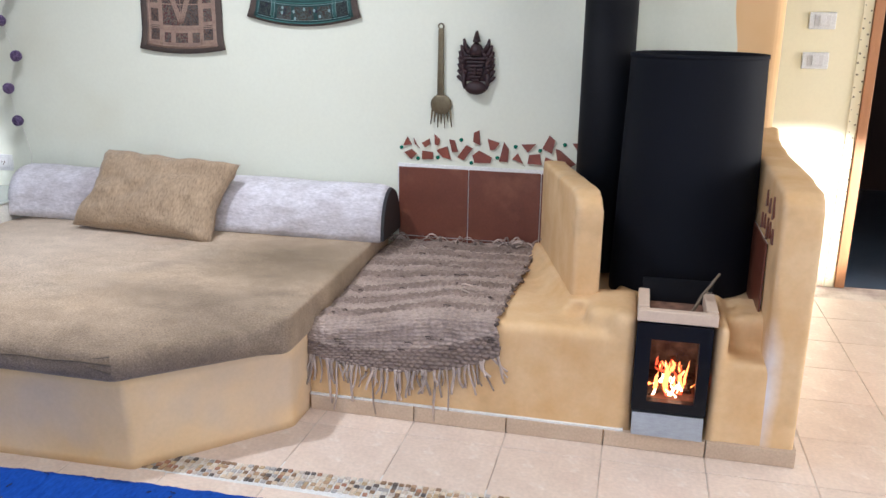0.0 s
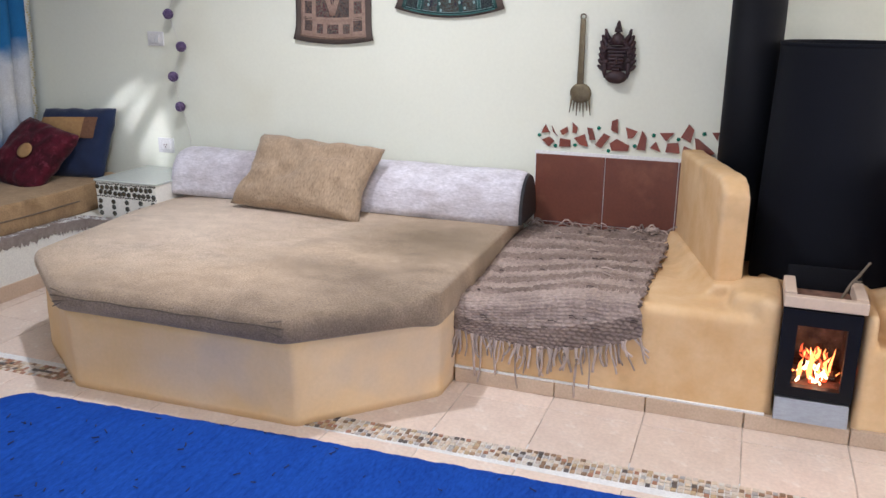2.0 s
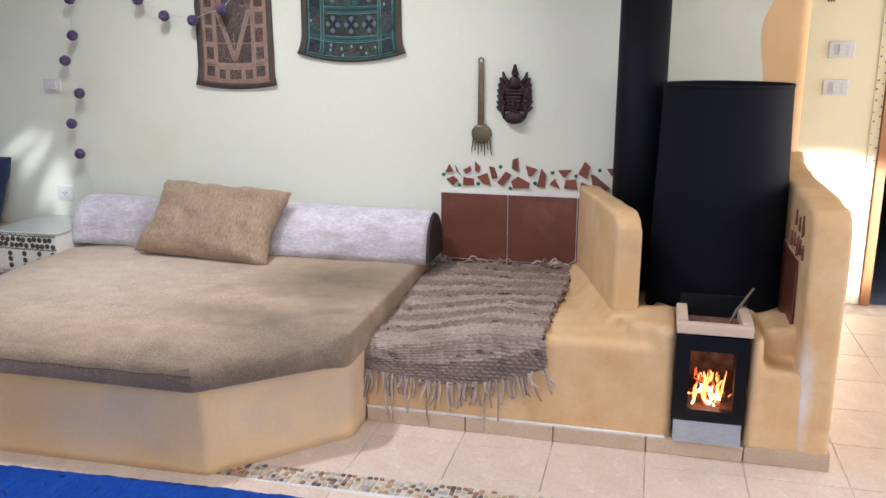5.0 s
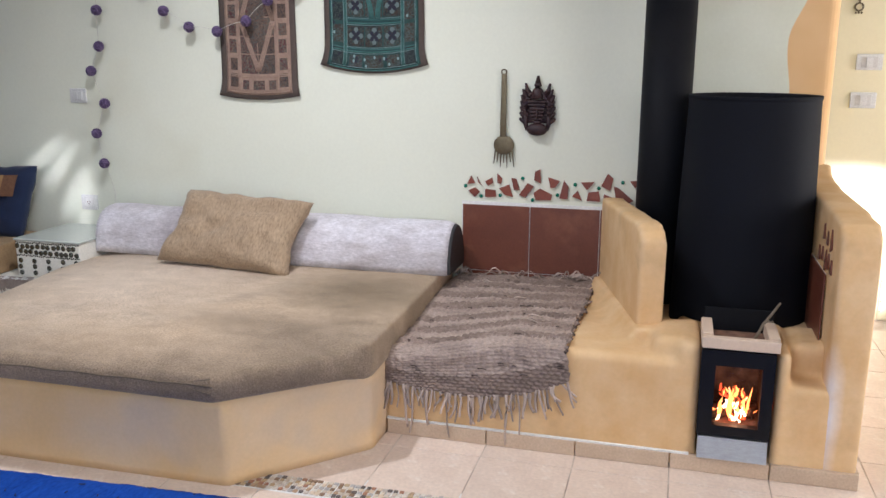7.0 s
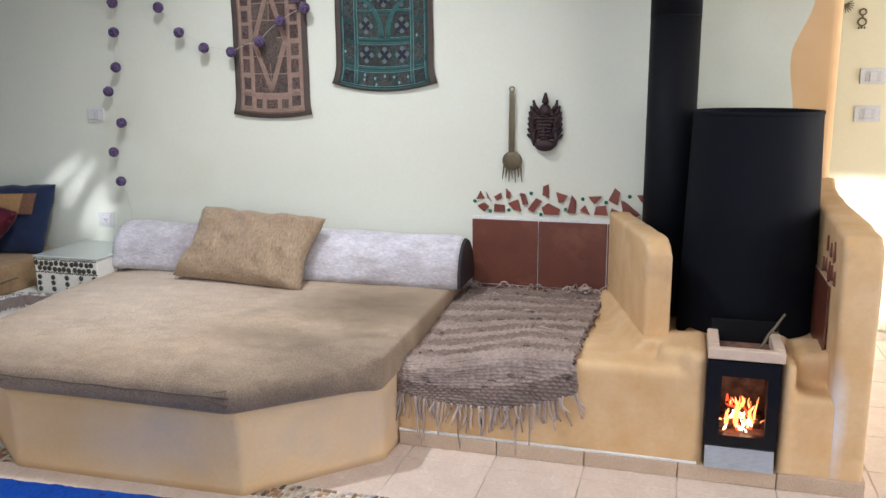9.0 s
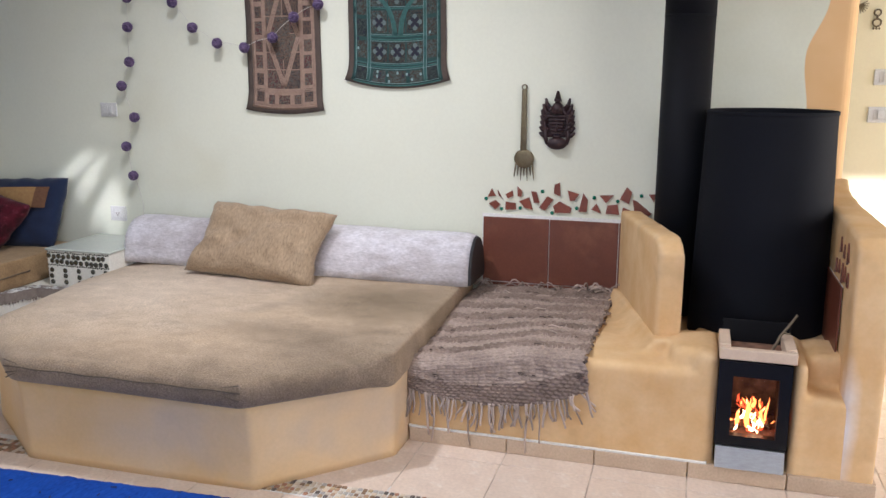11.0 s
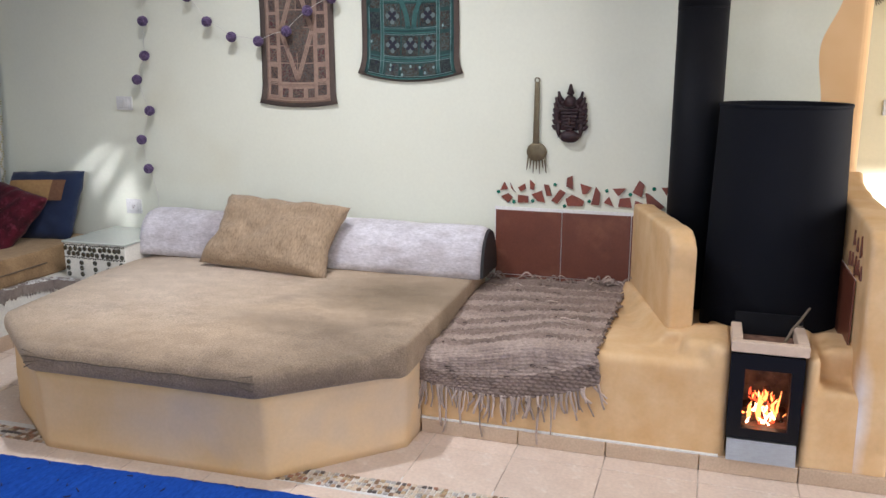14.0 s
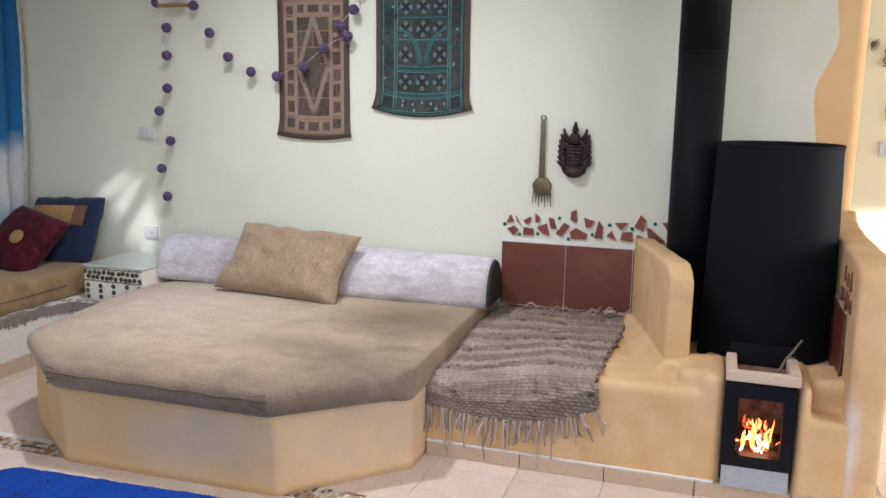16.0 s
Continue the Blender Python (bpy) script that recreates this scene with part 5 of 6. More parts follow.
for u in (0.085, 0.203, 0.235, 0.777, 0.806, 0.915):
    part("stitch", cloth_band(at, [(u, 0.03 + (H2 - 0.07) * t / 16) for t in range(17)], 0.0013, 0.0072), "stitch", tap2, "pale stitching", True)
for z in (0.022, 0.085, 0.111, 0.209, 0.239, 0.362):
    a, b = (0.09, 0.91) if z < 0.11 else (0.235, 0.775)
    part("stitch", cloth_band(at, [(a + (b - a) * t / 12, z) for t in range(13)], 0.0013, 0.0072), "stitch", tap2, "", True)
rng = random.Random(44)
# matt pale and dark discs added to paint sparkle into the embroidery
for k in range(26):
    u, z = rng.choice(((rng.uniform(0.1, 0.19), rng.uniform(0.03, 0.7)), (rng.uniform(0.815, 0.90), rng.uniform(0.03, 0.7)), (rng.uniform(0.27, 0.75), rng.uniform(0.03, 0.075))))
    part("mirror", disc(at, u, z, 0.0072, 0.011, 0.0075), "stitch" if k % 2 else "petal_dark", tap2)

# ---- garland of yarn balls ----
BALLS = ((-3.053, 1.974), (-2.990, 1.836), (-2.997, 1.683), (-3.002, 1.498), (-3.063, 1.369), (-2.995, 1.198), (-3.063, 1.036), (-3.031, 0.873))
SWAG = ((-2.806, 1.953), (-2.707, 1.805), (-2.593, 1.674), (-2.449, 1.593), (-2.288, 1.570), (-2.123, 1.619), (-1.999, 1.718), (-1.861, 1.778), (-1.904, 1.832), (-1.825, 1.914), (-1.80, 2.02))
garland = thing("ball_garland", (-2.6, WALL_Y, 1.9), "garland of purple yarn balls on a pale cord", "garland")
ball_bm = bmesh.new()
bmesh.ops.create_icosphere(ball_bm, subdivisions=3, radius=0.0265)
for v in ball_bm.verts:
    v.co *= 1 + 0.05 * noise.noise(v.co * 120)
ball_mesh = mesh_of(ball_bm, "ball", "yarn", True)
wrap_bm = bmesh.new()
rng = random.Random(3)
wind = []
for t in range(130):
    q = Euler((t * 0.071, t * 0.043, t * 0.029)).to_matrix()
    wind.append(q @ Vector((0.0272 * math.cos(t * 0.45), 0.0272 * math.sin(t * 0.45), 0.004 * math.sin(t * 0.9))))
add_tube(wrap_bm, wind, 0.0014, 4)
wrap_mesh = mesh_of(wrap_bm, "yarn_wrap", "yarn_light", True)
for line in (BALLS, SWAG):
    for x, z in line:
        b = new("ball", ball_mesh)
        b.parent = garland
        off = 0.062
        b.matrix_local = pose(x * 0.9972 + 2.6, -off, z - 1.9, rng.uniform(0, 360), rng.uniform(0, 360), 0)
        w = new("yarn_wrap", wrap_mesh)
        w.parent = b
    path = []
    for (x0, z0), (x1, z1) in zip(line, line[1:]):
        for t in range(5):
            f = t / 5
            path.append(((x0 + (x1 - x0) * f) * 0.9972 + 2.6, -0.062, z0 + (z1 - z0) * f - 1.9 + 0.010 * math.sin(math.pi * f) * (1 if line is SWAG else 0)))
    path.append((line[-1][0] * 0.9972 + 2.6, -0.062, line[-1][1] - 1.9))
    part("cord", add_tube(bmesh.new(), path, 0.0012, 5), "cord", garland, "pale thin cord", True)
part("cord", add_tube(bmesh.new(), [(-0.43, -0.045, -1.03), (-0.415, -0.03, -1.1), (-0.40, -0.02, -1.2), (-0.41, -0.015, -1.26)], 0.0016, 5), "cord", garland)
shelf = thing("wall_box", (-2.95, WALL_Y, 1.955), "small lavender box with an orange edge on the wall", "box")
part("body", box((-0.075, -0.075, 0.012), (0.085, -0.001, 0.16), 0.003), "plush", shelf)
part("base", box((-0.078, -0.078, 0.0), (0.088, -0.001, 0.012), 0.002), "gold_cloth", shelf)

# ---- brass fork and carved ornament ----
fork = thing("wall_fork", (-0.803, WALL_Y, 1.16), "aged brass skimmer with finger-like tines hung on the wall", "wall ornament")
bm = bmesh.new()
add_box(bm, (-0.0155, -0.020, -0.09), (0.0155, -0.010, 0.205), 0.004, 2)
for v in bm.verts:
    v.co.x *= 1 - 0.22 * (v.co.z + 0.09) / 0.3
part("handle", bm, "old_brass", fork, "", True)
bm = bmesh.new()
add_tube(bm, [(0.012 * math.cos(2 * math.pi * k / 12), -0.015, 0.216 + 0.012 * math.sin(2 * math.pi * k / 12)) for k in range(13)], 0.0035, 6)
part("ring", bm, "old_brass", fork, "", True)
bm = bmesh.new()
bmesh.ops.create_uvsphere(bm, u_segments=24, v_segments=12, radius=1, matrix=Matrix.Translation((0.004, -0.014, -0.128)) @ Matrix.Diagonal((0.050, 0.010, 0.047, 1)))
part("bowl", bm, "old_brass", fork, "", True)
for k in range(7):
    x = -0.040 + 0.0135 * k
    L = (0.07, 0.062, 0.085, 0.066, 0.088, 0.06, 0.082)[k]
    part("tine", add_tube(bmesh.new(), [(x + 0.004, -0.014, -0.148), (x * 1.1 + 0.004, -0.015, -0.148 - L * 0.5), (x * 1.22 + 0.005, -0.018, -0.148 - L)], 0.0055, 6, 0.35), "old_brass", fork, "", True)

bm = bmesh.new()
for z, w, d in ((-0.048, 0.018, 0.016), (-0.034, 0.026, 0.020), (-0.018, 0.031, 0.022), (-0.002, 0.033, 0.020), (0.014, 0.036, 0.021), (0.030, 0.042, 0.017), (0.046, 0.046, 0.015)):
    add_box(bm, (-w, -0.022 - d, z - 0.0075), (w, -0.01, z + 0.0065), 0.005, 2)
add_box(bm, (-0.006, -0.052, -0.030), (0.006, -0.02, 0.010), 0.005, 2)
bmesh.ops.create_uvsphere(bm, u_segments=20, v_segments=10, radius=1, matrix=Matrix.Translation((0.002, -0.026, -0.083)) @ Matrix.Diagonal((0.050, 0.026, 0.030, 1)))
add_box(bm, (-0.07, -0.02, -0.055), (0.07, -0.001, 0.055), 0.01, 2)
for s in (-1, 1):
    for k in range(7):
        z0 = -0.052 + 0.021 * k
        x0 = 0.060 - 0.0012 * max(0, k - 3) ** 2.4
        c, d = Vector((s * x0 * 0.8, -0.014, z0)), Vector((s * (x0 + 0.026 - 0.002 * k), -0.018, z0 + 0.020 + 0.006 * k))
        add_tube(bm, [c, c.lerp(d, 0.5) + Vector((s * 0.006, 0, 0)), d], 0.0150, 8, 0.35)
    add_tube(bm, [(s * 0.055, -0.02, -0.02), (s * 0.054, -0.02, -0.06), (s * 0.047, -0.02, -0.088)], 0.013, 8, 0.6)
add_tube(bm, [(0, -0.018, 0.06), (0, -0.020, 0.10), (0.0, -0.02, 0.130), (0.0, -0.018, 0.165)], 0.034, 10, 0.15)
add_tube(bm, [(0, -0.018, 0.118), (0, -0.02, 0.128), (0, -0.02, 0.138)], 0.018, 8, 0.8)
rng = random.Random(31)
for k in range(90):
    a = rng.uniform(-0.5, math.pi + 0.5)
    r = rng.uniform(0.75, 1.0)
    bmesh.ops.create_icosphere(bm, subdivisions=1, radius=rng.uniform(0.007, 0.012), matrix=Matrix.Translation((0.066 * r * math.cos(a), -0.022 - 0.012 * (1 - r), 0.012 + 0.080 * r * math.sin(a))))
orn = part("carved_ornament", bm, "mask_wood", None, "", True)
tagged(orn, "dark red carved wooden ornament with a spiked crown outline", "wall ornament")
orn.location = (-0.640, WALL_Y - 0.001, 1.195)


# ---- switches and sockets ----
def switch(name, x, z, y, w, h, label, socket=False, single=False):
    ob = thing(name, (x, y - 0.0005, z), label, "socket" if socket else "switch")
    part("plate", box((-w / 2, -0.010, -h / 2), (w / 2, 0, h / 2), 0.004, 2), "plastic", ob)
    part("frame", box((-w * 0.30, -0.0125, -h * 0.33), (w * 0.30, -0.009, h * 0.33), 0.001), "plastic_dark", ob)
    if socket:
        part("insert", box((-w * 0.27, -0.0145, -h * 0.29), (w * 0.27, -0.012, h * 0.29), 0.001), "plastic", ob)
        # holes are dark blocks, their inner shade put into the colour
        for dx, dz in ((-0.008, 0.004), (0.008, 0.004), (0, -0.008)):
            part("hole", box((dx - 0.0025, -0.0152, dz - 0.004), (dx + 0.0025, -0.014, dz + 0.004)), "soot", ob)
    elif single:
        part("rocker", box((-w * 0.13, -0.018, -h * 0.29), (w * 0.13, -0.012, h * 0.29), 0.0015), "plastic", ob)
    else:
        for s in (-1, 1):
            part("rocker", box((s * w * 0.14 - w * 0.125, -0.017, -h * 0.29), (s * w * 0.14 + w * 0.125, -0.012, h * 0.29), 0.0015), "plastic", ob)
    return ob


switch("light_switch", -3.194, 1.235, WALL_Y, 0.106, 0.078, "white double light switch on the cream wall")
switch("wall_socket", -3.184, 0.640, WALL_Y, 0.106, 0.085, "white wall socket low on the cream wall", True)
switch("light_switch", 0.967, 1.423, HALL_Y, 0.13, 0.085, "white single light switch on the hall wall", False, True)
switch("light_switch", 0.955, 1.222, HALL_Y, 0.13, 0.085, "white single light switch on the hall wall", False, True)
deco = thing("key_ornament", (0.887, HALL_Y, 1.72), "small dark metal key ornament on the hall wall", "wall ornament")
for z, r in ((0.04, 0.016), (-0.012, 0.02)):
    part("ring", add_tube(bmesh.new(), [(r * math.cos(2 * math.pi * k / 14), -0.012, z + r * math.sin(2 * math.pi * k / 14)) for k in range(15)], 0.005, 6), "old_brass", deco, "", True)
part("shank", add_tube(bmesh.new(), [(0, -0.012, 0.028), (0, -0.012, 0.006)], 0.006, 6), "old_brass", deco, "", True)
for dx in (-0.014, 0.0, 0.014):
    part("bead", add_lathe(bmesh.new(), [(0.003, -0.006), (0.006, 0), (0.003, 0.006)], (dx, -0.012, -0.042), 8), "old_brass", deco, "", True)
fan = thing("fan_ornament", (0.795, HALL_Y, 1.80), "small brown fan-shaped ornament on the hall wall", "wall ornament")
for k in range(7):
    a = radians(-80 + 18 * k)
    part("rib", add_tube(bmesh.new(), [(0, -0.01, 0), (0.045 * math.cos(a), -0.012, 0.045 * math.sin(a))], 0.0045, 6, 0.5), "old_brass", fan)

# ---- corner seat along the west wall ----
SEAT_X = -3.41
seat = thing("corner_seat", (-3.85, 3.0, 0), "white plastered corner seat with a brown ragged painted border", "built-in seat")


def at_seat(bm):
    return local(bm, seat)


bm = bmesh.new()
add_prism(bm, [(X_WEST + 0.001, -1.0), (SEAT_X - 0.01, -1.0), (SEAT_X, 3.4), (SEAT_X + 0.06, 3.56), (-2.95, 3.60), (-2.94, 4.069), (X_WEST + 0.001, 4.069)], 0.0, 0.305)
part("body", at_seat(bm), "white_plaster", seat)
bm = bmesh.new()
rng = random.Random(6)
ys = np.linspace(-0.9, 3.40, 330)
top = [bm.verts.new((SEAT_X + 0.003, y, 0.3075)) for y in ys]
inn = [bm.verts.new((SEAT_X - 0.09, y, 0.3075)) for y in ys]
low = [bm.verts.new((SEAT_X + 0.003, y, 0.262 - (0.035 * abs(noise.noise(Vector((y * 17, 0, 0)))) + 0.022 * rng.random() * (k % 2)))) for k, y in enumerate(ys)]
for k in range(len(ys) - 1):
    bm.faces.new((low[k], low[k + 1], top[k + 1], top[k]))
    bm.faces.new((top[k], top[k + 1], inn[k + 1], inn[k]))
part("border", at_seat(bm), "fringe_paint", seat, "brown ragged mosaic border")
# the ledge runs on round the corner to the bed
RUN = [Vector((SEAT_X + 0.003, 3.40)), Vector((SEAT_X + 0.063, 3.555)), Vector((-2.955, 3.595))]
bm = bmesh.new()
prev = None
for seg in range(2):
    for k in range(41):
        p = RUN[seg].lerp(RUN[seg + 1], k / 40)
        q = (p + Vector((-0.10, 0.01)) if seg == 0 else p + Vector((-0.06 * (1 - k / 40), 0.05)))
        n = Vector((0.003, -0.003))
        drop = 0.262 - 0.03 * abs(noise.noise(Vector((k * 0.7, seg, 2)))) - 0.02 * (k % 2) * rng.random()
        row = [bm.verts.new((*(p + n), drop)), bm.verts.new((*(p + n), 0.3078)), bm.verts.new((*q, 0.3078))]
        if prev:
            bm.faces.new((prev[0], row[0], row[1], prev[1]))
            bm.faces.new((prev[1], row[1], row[2], prev[2]))
        prev = row
part("border", at_seat(bm), "fringe_paint", seat, "brown ragged mosaic border")
rng = random.Random(16)
bm = bmesh.new()
for k in range(170):
    if k % 3:
        y = rng.uniform(1.9, 3.40)
        c = Vector((SEAT_X + rng.uniform(-0.075, -0.008), y, 0.3085))
    else:
        p = RUN[0].lerp(RUN[1], rng.random()) if k % 2 else RUN[1].lerp(RUN[2], rng.random())
        c = Vector((p.x - rng.uniform(0.0, 0.05), p.y + rng.uniform(0.006, 0.035), 0.3090))
    a0, turn, r = rng.uniform(0, 6.28), rng.uniform(1.0, 3.2), rng.uniform(0.010, 0.022)
    add_tube(bm, [c + Vector((r * math.cos(a0 + turn * t / 4), r * math.sin(a0 + turn * t / 4), 0)) for t in range(5)], rng.uniform(0.0012, 0.0027), 4)
tagged(part("glass_chips", at_seat(bm), "white_grout", seat, "white curled glass chips"), kind="stuff")
sk = tagged(new("skirting"), "pinkish brown tile skirting along the corner seat", "skirting", "", "structure")
for k in range(8):
    part("tile", box((SEAT_X + 0.001, 3.29 - 0.337 * (k + 1) + 0.002, 0.0), (SEAT_X + 0.011, 3.29 - 0.337 * k - 0.002, 0.078), 0.002), "skirting", sk)
part("tile", box((SEAT_X + 0.001, 3.292, 0.0), (SEAT_X + 0.011, 3.42, 0.078), 0.002), "skirting", sk)

CUSH = [(-3.455, 4.05), (X_WEST + 0.03, 4.05), (X_WEST + 0.03, 0.6), (-3.47, 0.6), (-3.44, 3.66)]
seat_cushion = tagged(part("seat_cushion", cushion_slab(CUSH, 0.308, 0.458, 0.022, 6, 0.004, 12), "seat_tan", None, "", True), "long tan chenille seat cushion on the corner seat", "seat cushion")
part("seam", add_tube(bmesh.new(), [(-3.438 - 0.0095 * (3.62 - y), y, 0.380 + 0.002 * math.sin(y * 9)) for y in np.linspace(1.2, 3.62, 40)], 0.0035, 6), "piping", seat_cushion, "dark seam", True)


blue = part("cushion", shear(pillow_mesh(0.48, 0.41, 0.06, 0.03, 5, 0.008), 0.18), "navy", None, "", True)
tagged(blue, "navy cotton cushion with an ochre panel against the wall", "cushion")
blue.matrix_world = pose(-3.70, 3.90, 0.645, -16, 0, 6) @ pose(0, 0, 0, 0, -2, 0)
for u0, u1, mat in ((-0.20, 0.09, "gold_cloth"), (0.09, 0.17, "brown_cloth")):
    bm = bmesh.new()
    rows = []
    for j in range(7):
        row = []
        for i in range(7):
            x, z = u0 + (u1 - u0) * i / 6, 0.02 + 0.12 * j / 6
            u, v = x / 0.25, z / 0.21
            y = -(0.06 * max(0, (1 - u ** 4) * (1 - v ** 4)) ** 0.55 * 1.12 + 0.010)
            row.append(bm.verts.new((x + 0.18 * z, y, z)))
        rows.append(row)
    for a, b in zip(rows, rows[1:]):
        for i in range(6):
            bm.faces.new((a[i], a[i + 1], b[i + 1], b[i]))
    part("panel", bm, mat, blue, "embroidered panel", True)

red = part("cushion", shear(pillow_mesh(0.40, 0.42, 0.075, 0.04, 9, 0.012), 0.10), "burgundy", None, "", True)
tagged(red, "burgundy velvet cushion with a round gold motif", "cushion")
red.matrix_world = pose(-3.80, 3.68, 0.60, -38, 0, 4) @ pose(0, 0, 0, 0, 16, 0)
bm = bmesh.new()
add_lathe(bm, [(0.045, 0.0), (0.045, 0.004), (0.03, 0.008)], (0, 0, 0), 20)
motif = part("motif", bm, "gold_cloth", red, "round gold motif", True)
motif.matrix_local = pose(0.03, -0.086, -0.005, 90, 0, 0)

# ---- mosaic box ----
chest = thing("mosaic_box", (-3.12, 3.84, 0.306), "white box with round mirror chips and a glass top", "box")
part("body", box((-0.205, -0.21, 0.0), (0.195, 0.22, 0.195), 0.006, 2), "white_plaster", chest)
part("top", box((-0.212, -0.217, 0.196), (0.202, 0.222, 0.208), 0.005, 2), "pale_glass", chest, "pale glass mosaic top")
d_bm = bmesh.new()
add_lathe(d_bm, [(0.0138, 0.0), (0.0138, 0.0025), (0.011, 0.004)], (0, 0, 0), 12)
disc_mesh = mesh_of(d_bm, "mirror_disc", "mirror_chip", False)
rng = random.Random(14)
spots = [(-0.188 + 0.0315 * k + 0.016 * r + rng.uniform(-0.004, 0.004), 0.166 - 0.029 * r + rng.uniform(-0.004, 0.004)) for k in range(12) for r in range(2)]
spots += [(-0.180 + 0.088 * c + rng.uniform(-0.004, 0.004), 0.092 - 0.033 * r + rng.uniform(-0.003, 0.003)) for c in range(5) for r in range(3)]
for x, z in spots:
    for fx in (0,):
        o = new("mirror_disc", disc_mesh)
        o.parent = chest
        o.matrix_local = pose(x, -0.2105, z, 90, 0, 0)
for z in (0.187, 0.117):
    for k in range(34):
        o = new("mirror_disc", disc_mesh)
        o.parent = chest
        o.matrix_local = pose(-0.198 + 0.0117 * k, -0.2105, z + rng.uniform(-0.003, 0.003), 90, 0, 0) @ Matrix.Diagonal((0.33, 0.33, 0.5, 1))
tag = part("price_tag", box((-2.945, 3.98, 0.505), (-2.925, 4.0, 0.535), 0.002), "plastic")
tagged(tag, "small white tag on the box", "tag")

# ---- curtain ----
curtain = thing("curtain", (-4.055, 3.1, 0.0), "blue and white tie-dyed curtain with a gold trimmed edge", "curtain")
bm = bmesh.new()
ns, nz = 150, 30
grid = []
for i in range(ns + 1):
    s = i / ns
    row = []
    for j in range(nz + 1):
        z = 0.472 + 1.8 * j / nz
        y = 4.005 - 2.1 * s - 0.055 * (1 - j / nz) * (1 - s)
        fold = math.sin(s * 105 + 0.8 * noise.noise(Vector((s * 5, z, 0))))
        x = -4.05 + 0.028 * fold * (0.8 + 0.3 * (1 - j / nz)) + 0.02 * noise.noise(Vector((s * 8, z * 2, 4)))
        row.append((x, y + 0.012 * math.cos(s * 105), z))
    grid.append(row)
f = [[bm.verts.new((p[0] + 4.055, p[1] - 3.1, p[2])) for p in row] for row in grid]
for a, b in zip(f, f[1:]):
    for j in range(nz):
        bm.faces.new((a[j], b[j], b[j + 1], a[j + 1]))
cl = part("cloth", bm, "curtain", curtain, "", True)
so = cl.modifiers.new("thickness", "SOLIDIFY")
so.thickness = 0.003
bm = bmesh.new()
e0 = [Vector((p[0] + 4.055, p[1] - 3.1, p[2])) for p in grid[0]]
rows = [[bm.verts.new(p + Vector((0.012 - 0.05 * k * 0.1, 0.045 * k / 3 - 0.01, 0))) for p in e0] for k in range(4)]
for a, b in zip(rows, rows[1:]):
    for j in range(nz):
        bm.faces.new((a[j], b[j], b[j + 1], a[j + 1]))
hem = part("hem", bm, "plastic", curtain, "pale lining edge", True)
so = hem.modifiers.new("thickness", "SOLIDIFY")
so.thickness = 0.003
rng = random.Random(18)
bm = bmesh.new()
for k in range(120):
    z = 0.48 + 1.78 * k / 120
    j = min(int((z - 0.472) / 1.8 * nz), nz - 1)
    p = e0[j].lerp(e0[j + 1], (z - 0.472) / 1.8 * nz - j)
    add_box(bm, (-0.003, -0.0045, -0.004), (0.003, 0.0045, 0.004), 0, 1, Matrix.Translation(p + Vector((0.016, 0.012 * math.sin(k * 0.9) + 0.008, 0))))
tagged(part("trim", bm, "gold_trim", curtain, "gold trim"), kind="stuff")
part("rail", add_tube(bmesh.new(), [(0.0, -1.2, 2.285), (0.0, 0.93, 2.285)], 0.012, 10), "steel", curtain, "", True)


# ---- rug, floor tiles and mosaic strip ----
SLOPE = 0.028
bm = bmesh.new()
nx, ny = 420, 40
RX0, RX1 = -2.575, 0.95
grid = []
for i in range(nx + 1):
    x = RX0 + (RX1 - RX0) * i / nx
    y1 = 2.362 + (0.034 if x > -1.4 else 0.058) * (x + 1.4) + 0.007 * noise.noise(Vector((x * 14, 0, 0))) + 0.005 * noise.noise(Vector((x * 45, 2, 0))) - (0.11 * max(0, 1 - (x - RX0) / 0.10) ** 2)
    row = []
    for j in range(ny + 1):
        y = 0.35 + (y1 - 0.35) * j / ny
        xx = x + (0.012 * noise.noise(Vector((0, y * 12, 3))) if i in (0, nx) else 0)
        z = 0.011 + 0.0010 * math.sin(x * 150 + 2 * noise.noise(Vector((x * 3, y * 3, 1)))) - 0.006 * max(0.0, 1 - abs((x * 5.2 + 0.3 * noise.noise(Vector((x * 2, y * 0.6, 4)))) % 1.0 - 0.5) / 0.035) + 0.003 * noise.noise(Vector((x * 7, y * 7, 0)))
        if i in (0, nx) or j in (0, ny):
            z = 0.0005
        row.append(bm.verts.new((xx, y, z)))
    grid.append(row)
for a, b in zip(grid, grid[1:]):
    for j in range(ny):
        bm.faces.new((a[j], b[j], b[j + 1], a[j + 1]))
rug = tagged(part("rug", bm, "blue_rug", None, "", True), "royal blue woven rag rug lying on the tiled floor", "rug")
rng = random.Random(21)
bm = bmesh.new()
for k in range(260):
    x, y = rng.uniform(-2.5, 0.7), rng.uniform(1.0, 2.33)
    a = rng.uniform(0, 3.14)
    s = rng.uniform(0.006, 0.026)
    add_tube(bm, [(x, y, 0.0155), (x + s * math.cos(a), y + s * math.sin(a), 0.017)], 0.0022, 4)
tagged(part("lint", bm, "lint", rug, "dark specks of lint"), kind="stuff")

PITCH = 0.337
tile_mesh = {}


def floor_tile(x0, y0, x1, y1):
    key = (round(x1 - x0, 3), round(y1 - y0, 3))
    if key not in tile_mesh:
        tile_mesh[key] = mesh_of(box((0, 0, -0.006), (key[0], key[1], 0.0), 0.0022, 2), "floor_tile", "floor_tile")
    ob = new("floor_tile", tile_mesh[key])
    ob.parent = floor
    ob.location = (x0, y0, 0.0)


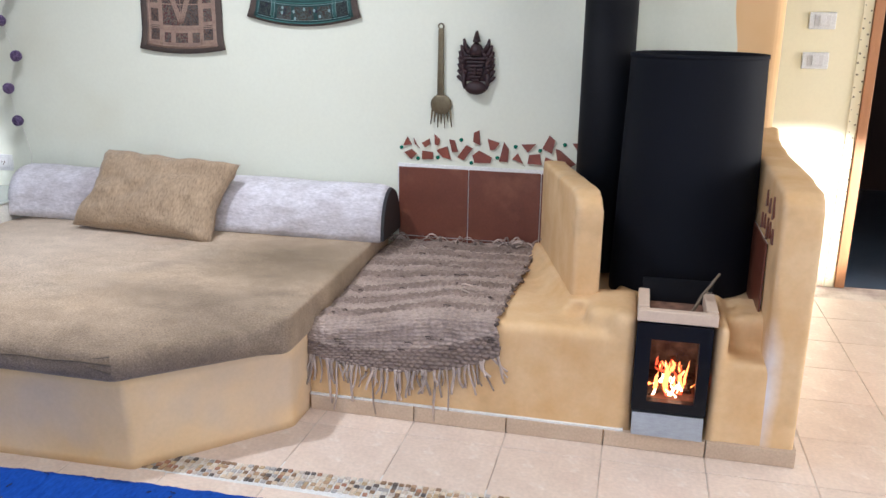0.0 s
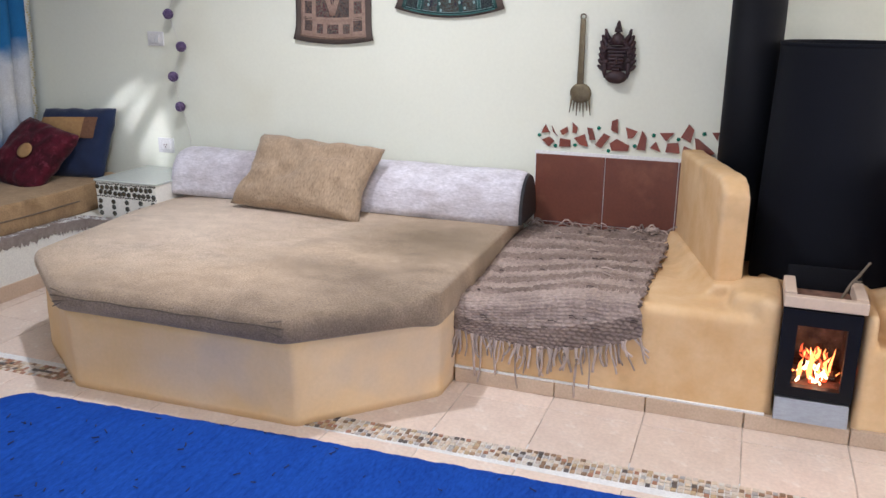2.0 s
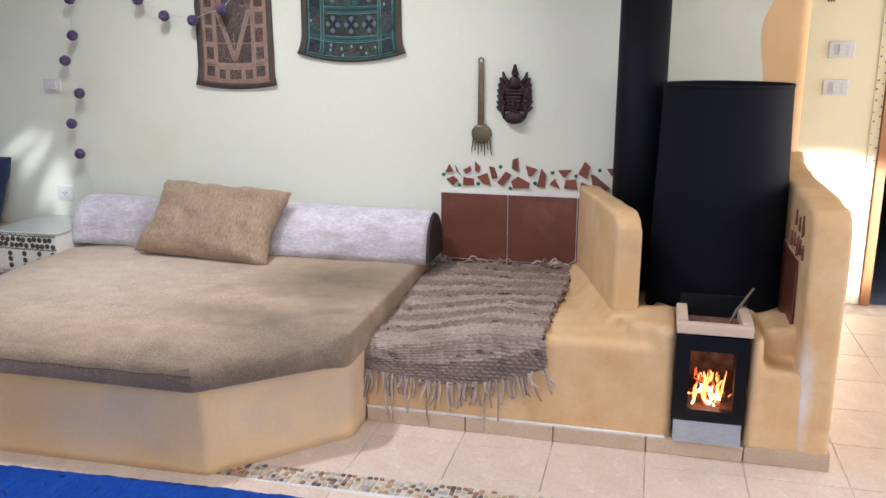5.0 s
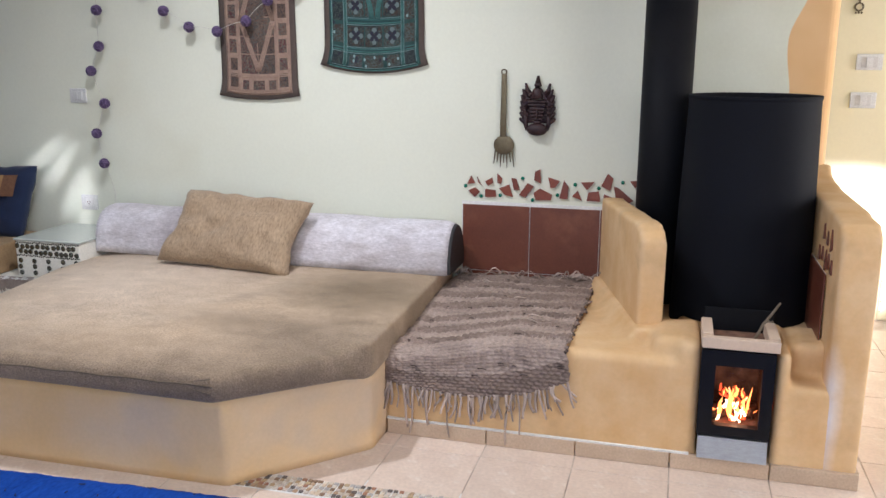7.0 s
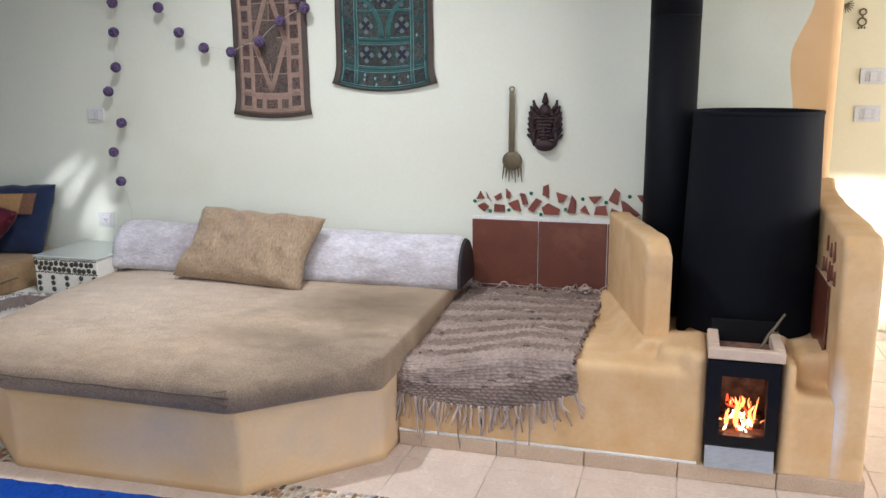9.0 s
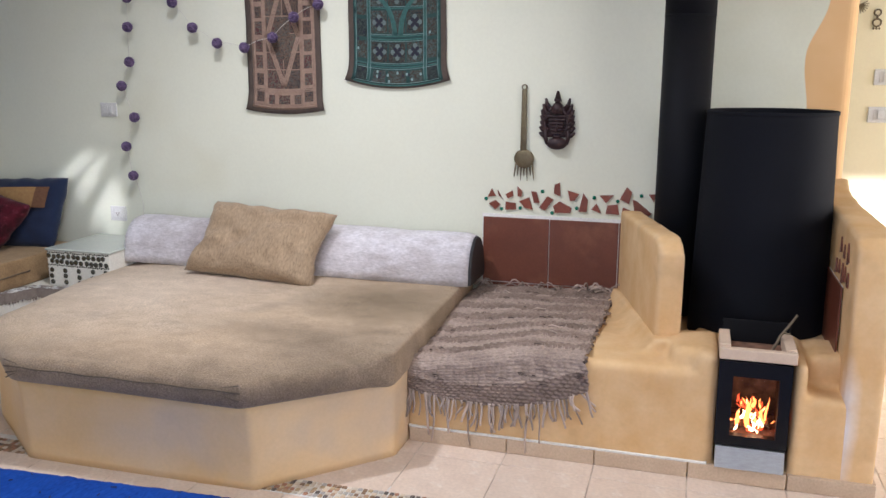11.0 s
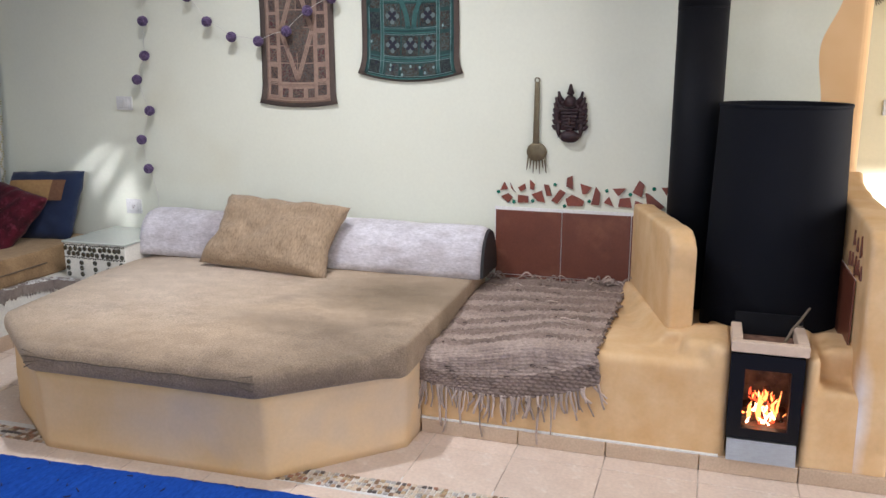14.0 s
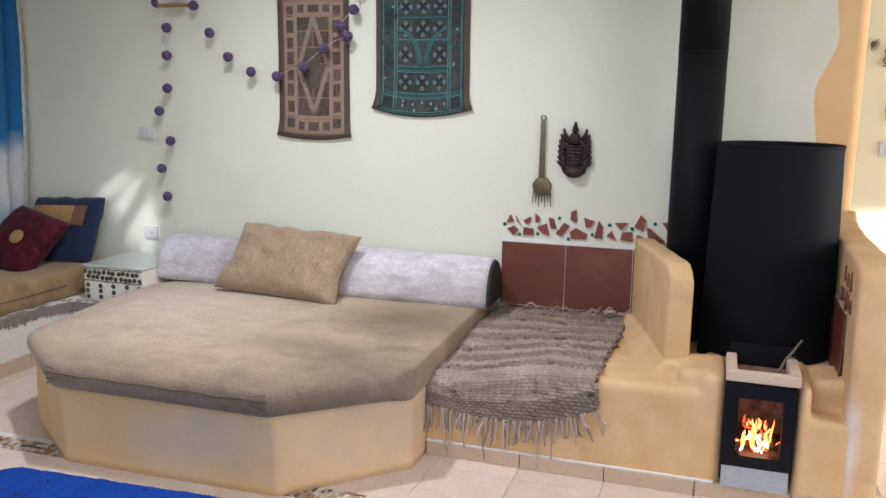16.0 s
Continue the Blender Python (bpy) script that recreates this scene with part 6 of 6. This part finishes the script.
far = bmesh.new()
for i in range(-11, 11):
    x0 = 0.045 + PITCH * i
    for j in range(-15, 8):
        y0 = (2.877 if j >= 0 else 2.877 - 0.085) + PITCH * j
        lo, hi = [x0 + 0.0022, y0 + 0.0022], [x0 + PITCH - 0.0022, y0 + PITCH - 0.0022]
        if j == -1:
            lo[1], hi[1] = 2.552, 2.8748
        if hi[1] > HALL_Y or hi[0] < X_WEST or lo[1] < Y_SOUTH or hi[0] > X_EAST:
            continue
        if -1.0 < x0 < 0.6 and y0 > 3.1:
            continue
        if -0.99 > hi[0] > -2.8 and lo[1] > 2.9:
            continue
        if j < -1:
            hi[1] = min(hi[1], 2.44)
        if lo[1] > 1.6 and -3.6 < x0 < 1.7:
            floor_tile(*lo, *hi)
        else:
            add_box(far, (*lo, -0.006), (*hi, 0.0))
tagged(part("floor_tiles_far", far, "floor_tile", floor), kind="stuff")

# strip of stone chips between the tile rows
rng = random.Random(5)
chip_mesh2 = mesh_of(box((-0.0082, -0.0082, -0.005), (0.0082, 0.0082, 0.0015), 0.0016, 1), "mosaic_chip", "chip")
rest = bmesh.new()
S, ROWS_N = 0.0195, 5
strip = tagged(part("mosaic_strip", box((-3.4, 2.43, -0.0058), (1.7, 2.60, -0.0016)), "white_grout"), "strip of small brown and cream stone chips in the floor", "mosaic", "", "structure")
near = 0
for i in range(262):
    x = -3.40 + i * S
    for r in range(ROWS_N):
        y = 2.497 + SLOPE * (x + 1.3) * 0.9 + (r - 2) * S + rng.uniform(-0.0012, 0.0012)
        if -2.35 < x < -1.43 and y > 2.40:
            continue
        m = pose(x + rng.uniform(-0.0015, 0.0015), y, 0.0015, rng.uniform(-2, 2), rng.uniform(-2, 2), rng.uniform(-6, 6)) @ Matrix.Diagonal((rng.uniform(0.85, 1.08), rng.uniform(0.85, 1.08), 1, 1))
        if -1.3 < x < -0.15 and near < 298:
            c = new("mosaic_chip", chip_mesh2)
            c.parent = strip
            c.matrix_local = m
            near += 1
        else:
            add_box(rest, (-0.0082, -0.0082, -0.005), (0.0082, 0.0082, 0.0012), 0, 1, m)
tagged(part("mosaic_chips_far", rest, "chip_far", strip), kind="stuff")

# unseen lamp bodies added on the ceiling, over the lights
for x, y, _ in LAMPS:
    lamp = thing("ceiling_lamp", (x, y, CEIL), "small white ceiling spot lamp, assumed out of view", "ceiling lamp", "ceiling lamps")
    part("canopy", add_lathe(bmesh.new(), [(0.05, -0.02), (0.06, -0.015), (0.06, 0.0)], (0, 0, 0), 24), "plastic", lamp, "", True)
    part("stem", add_lathe(bmesh.new(), [(0.008, -0.06), (0.008, -0.02)], (0, 0, 0), 12), "plastic", lamp, "", True)
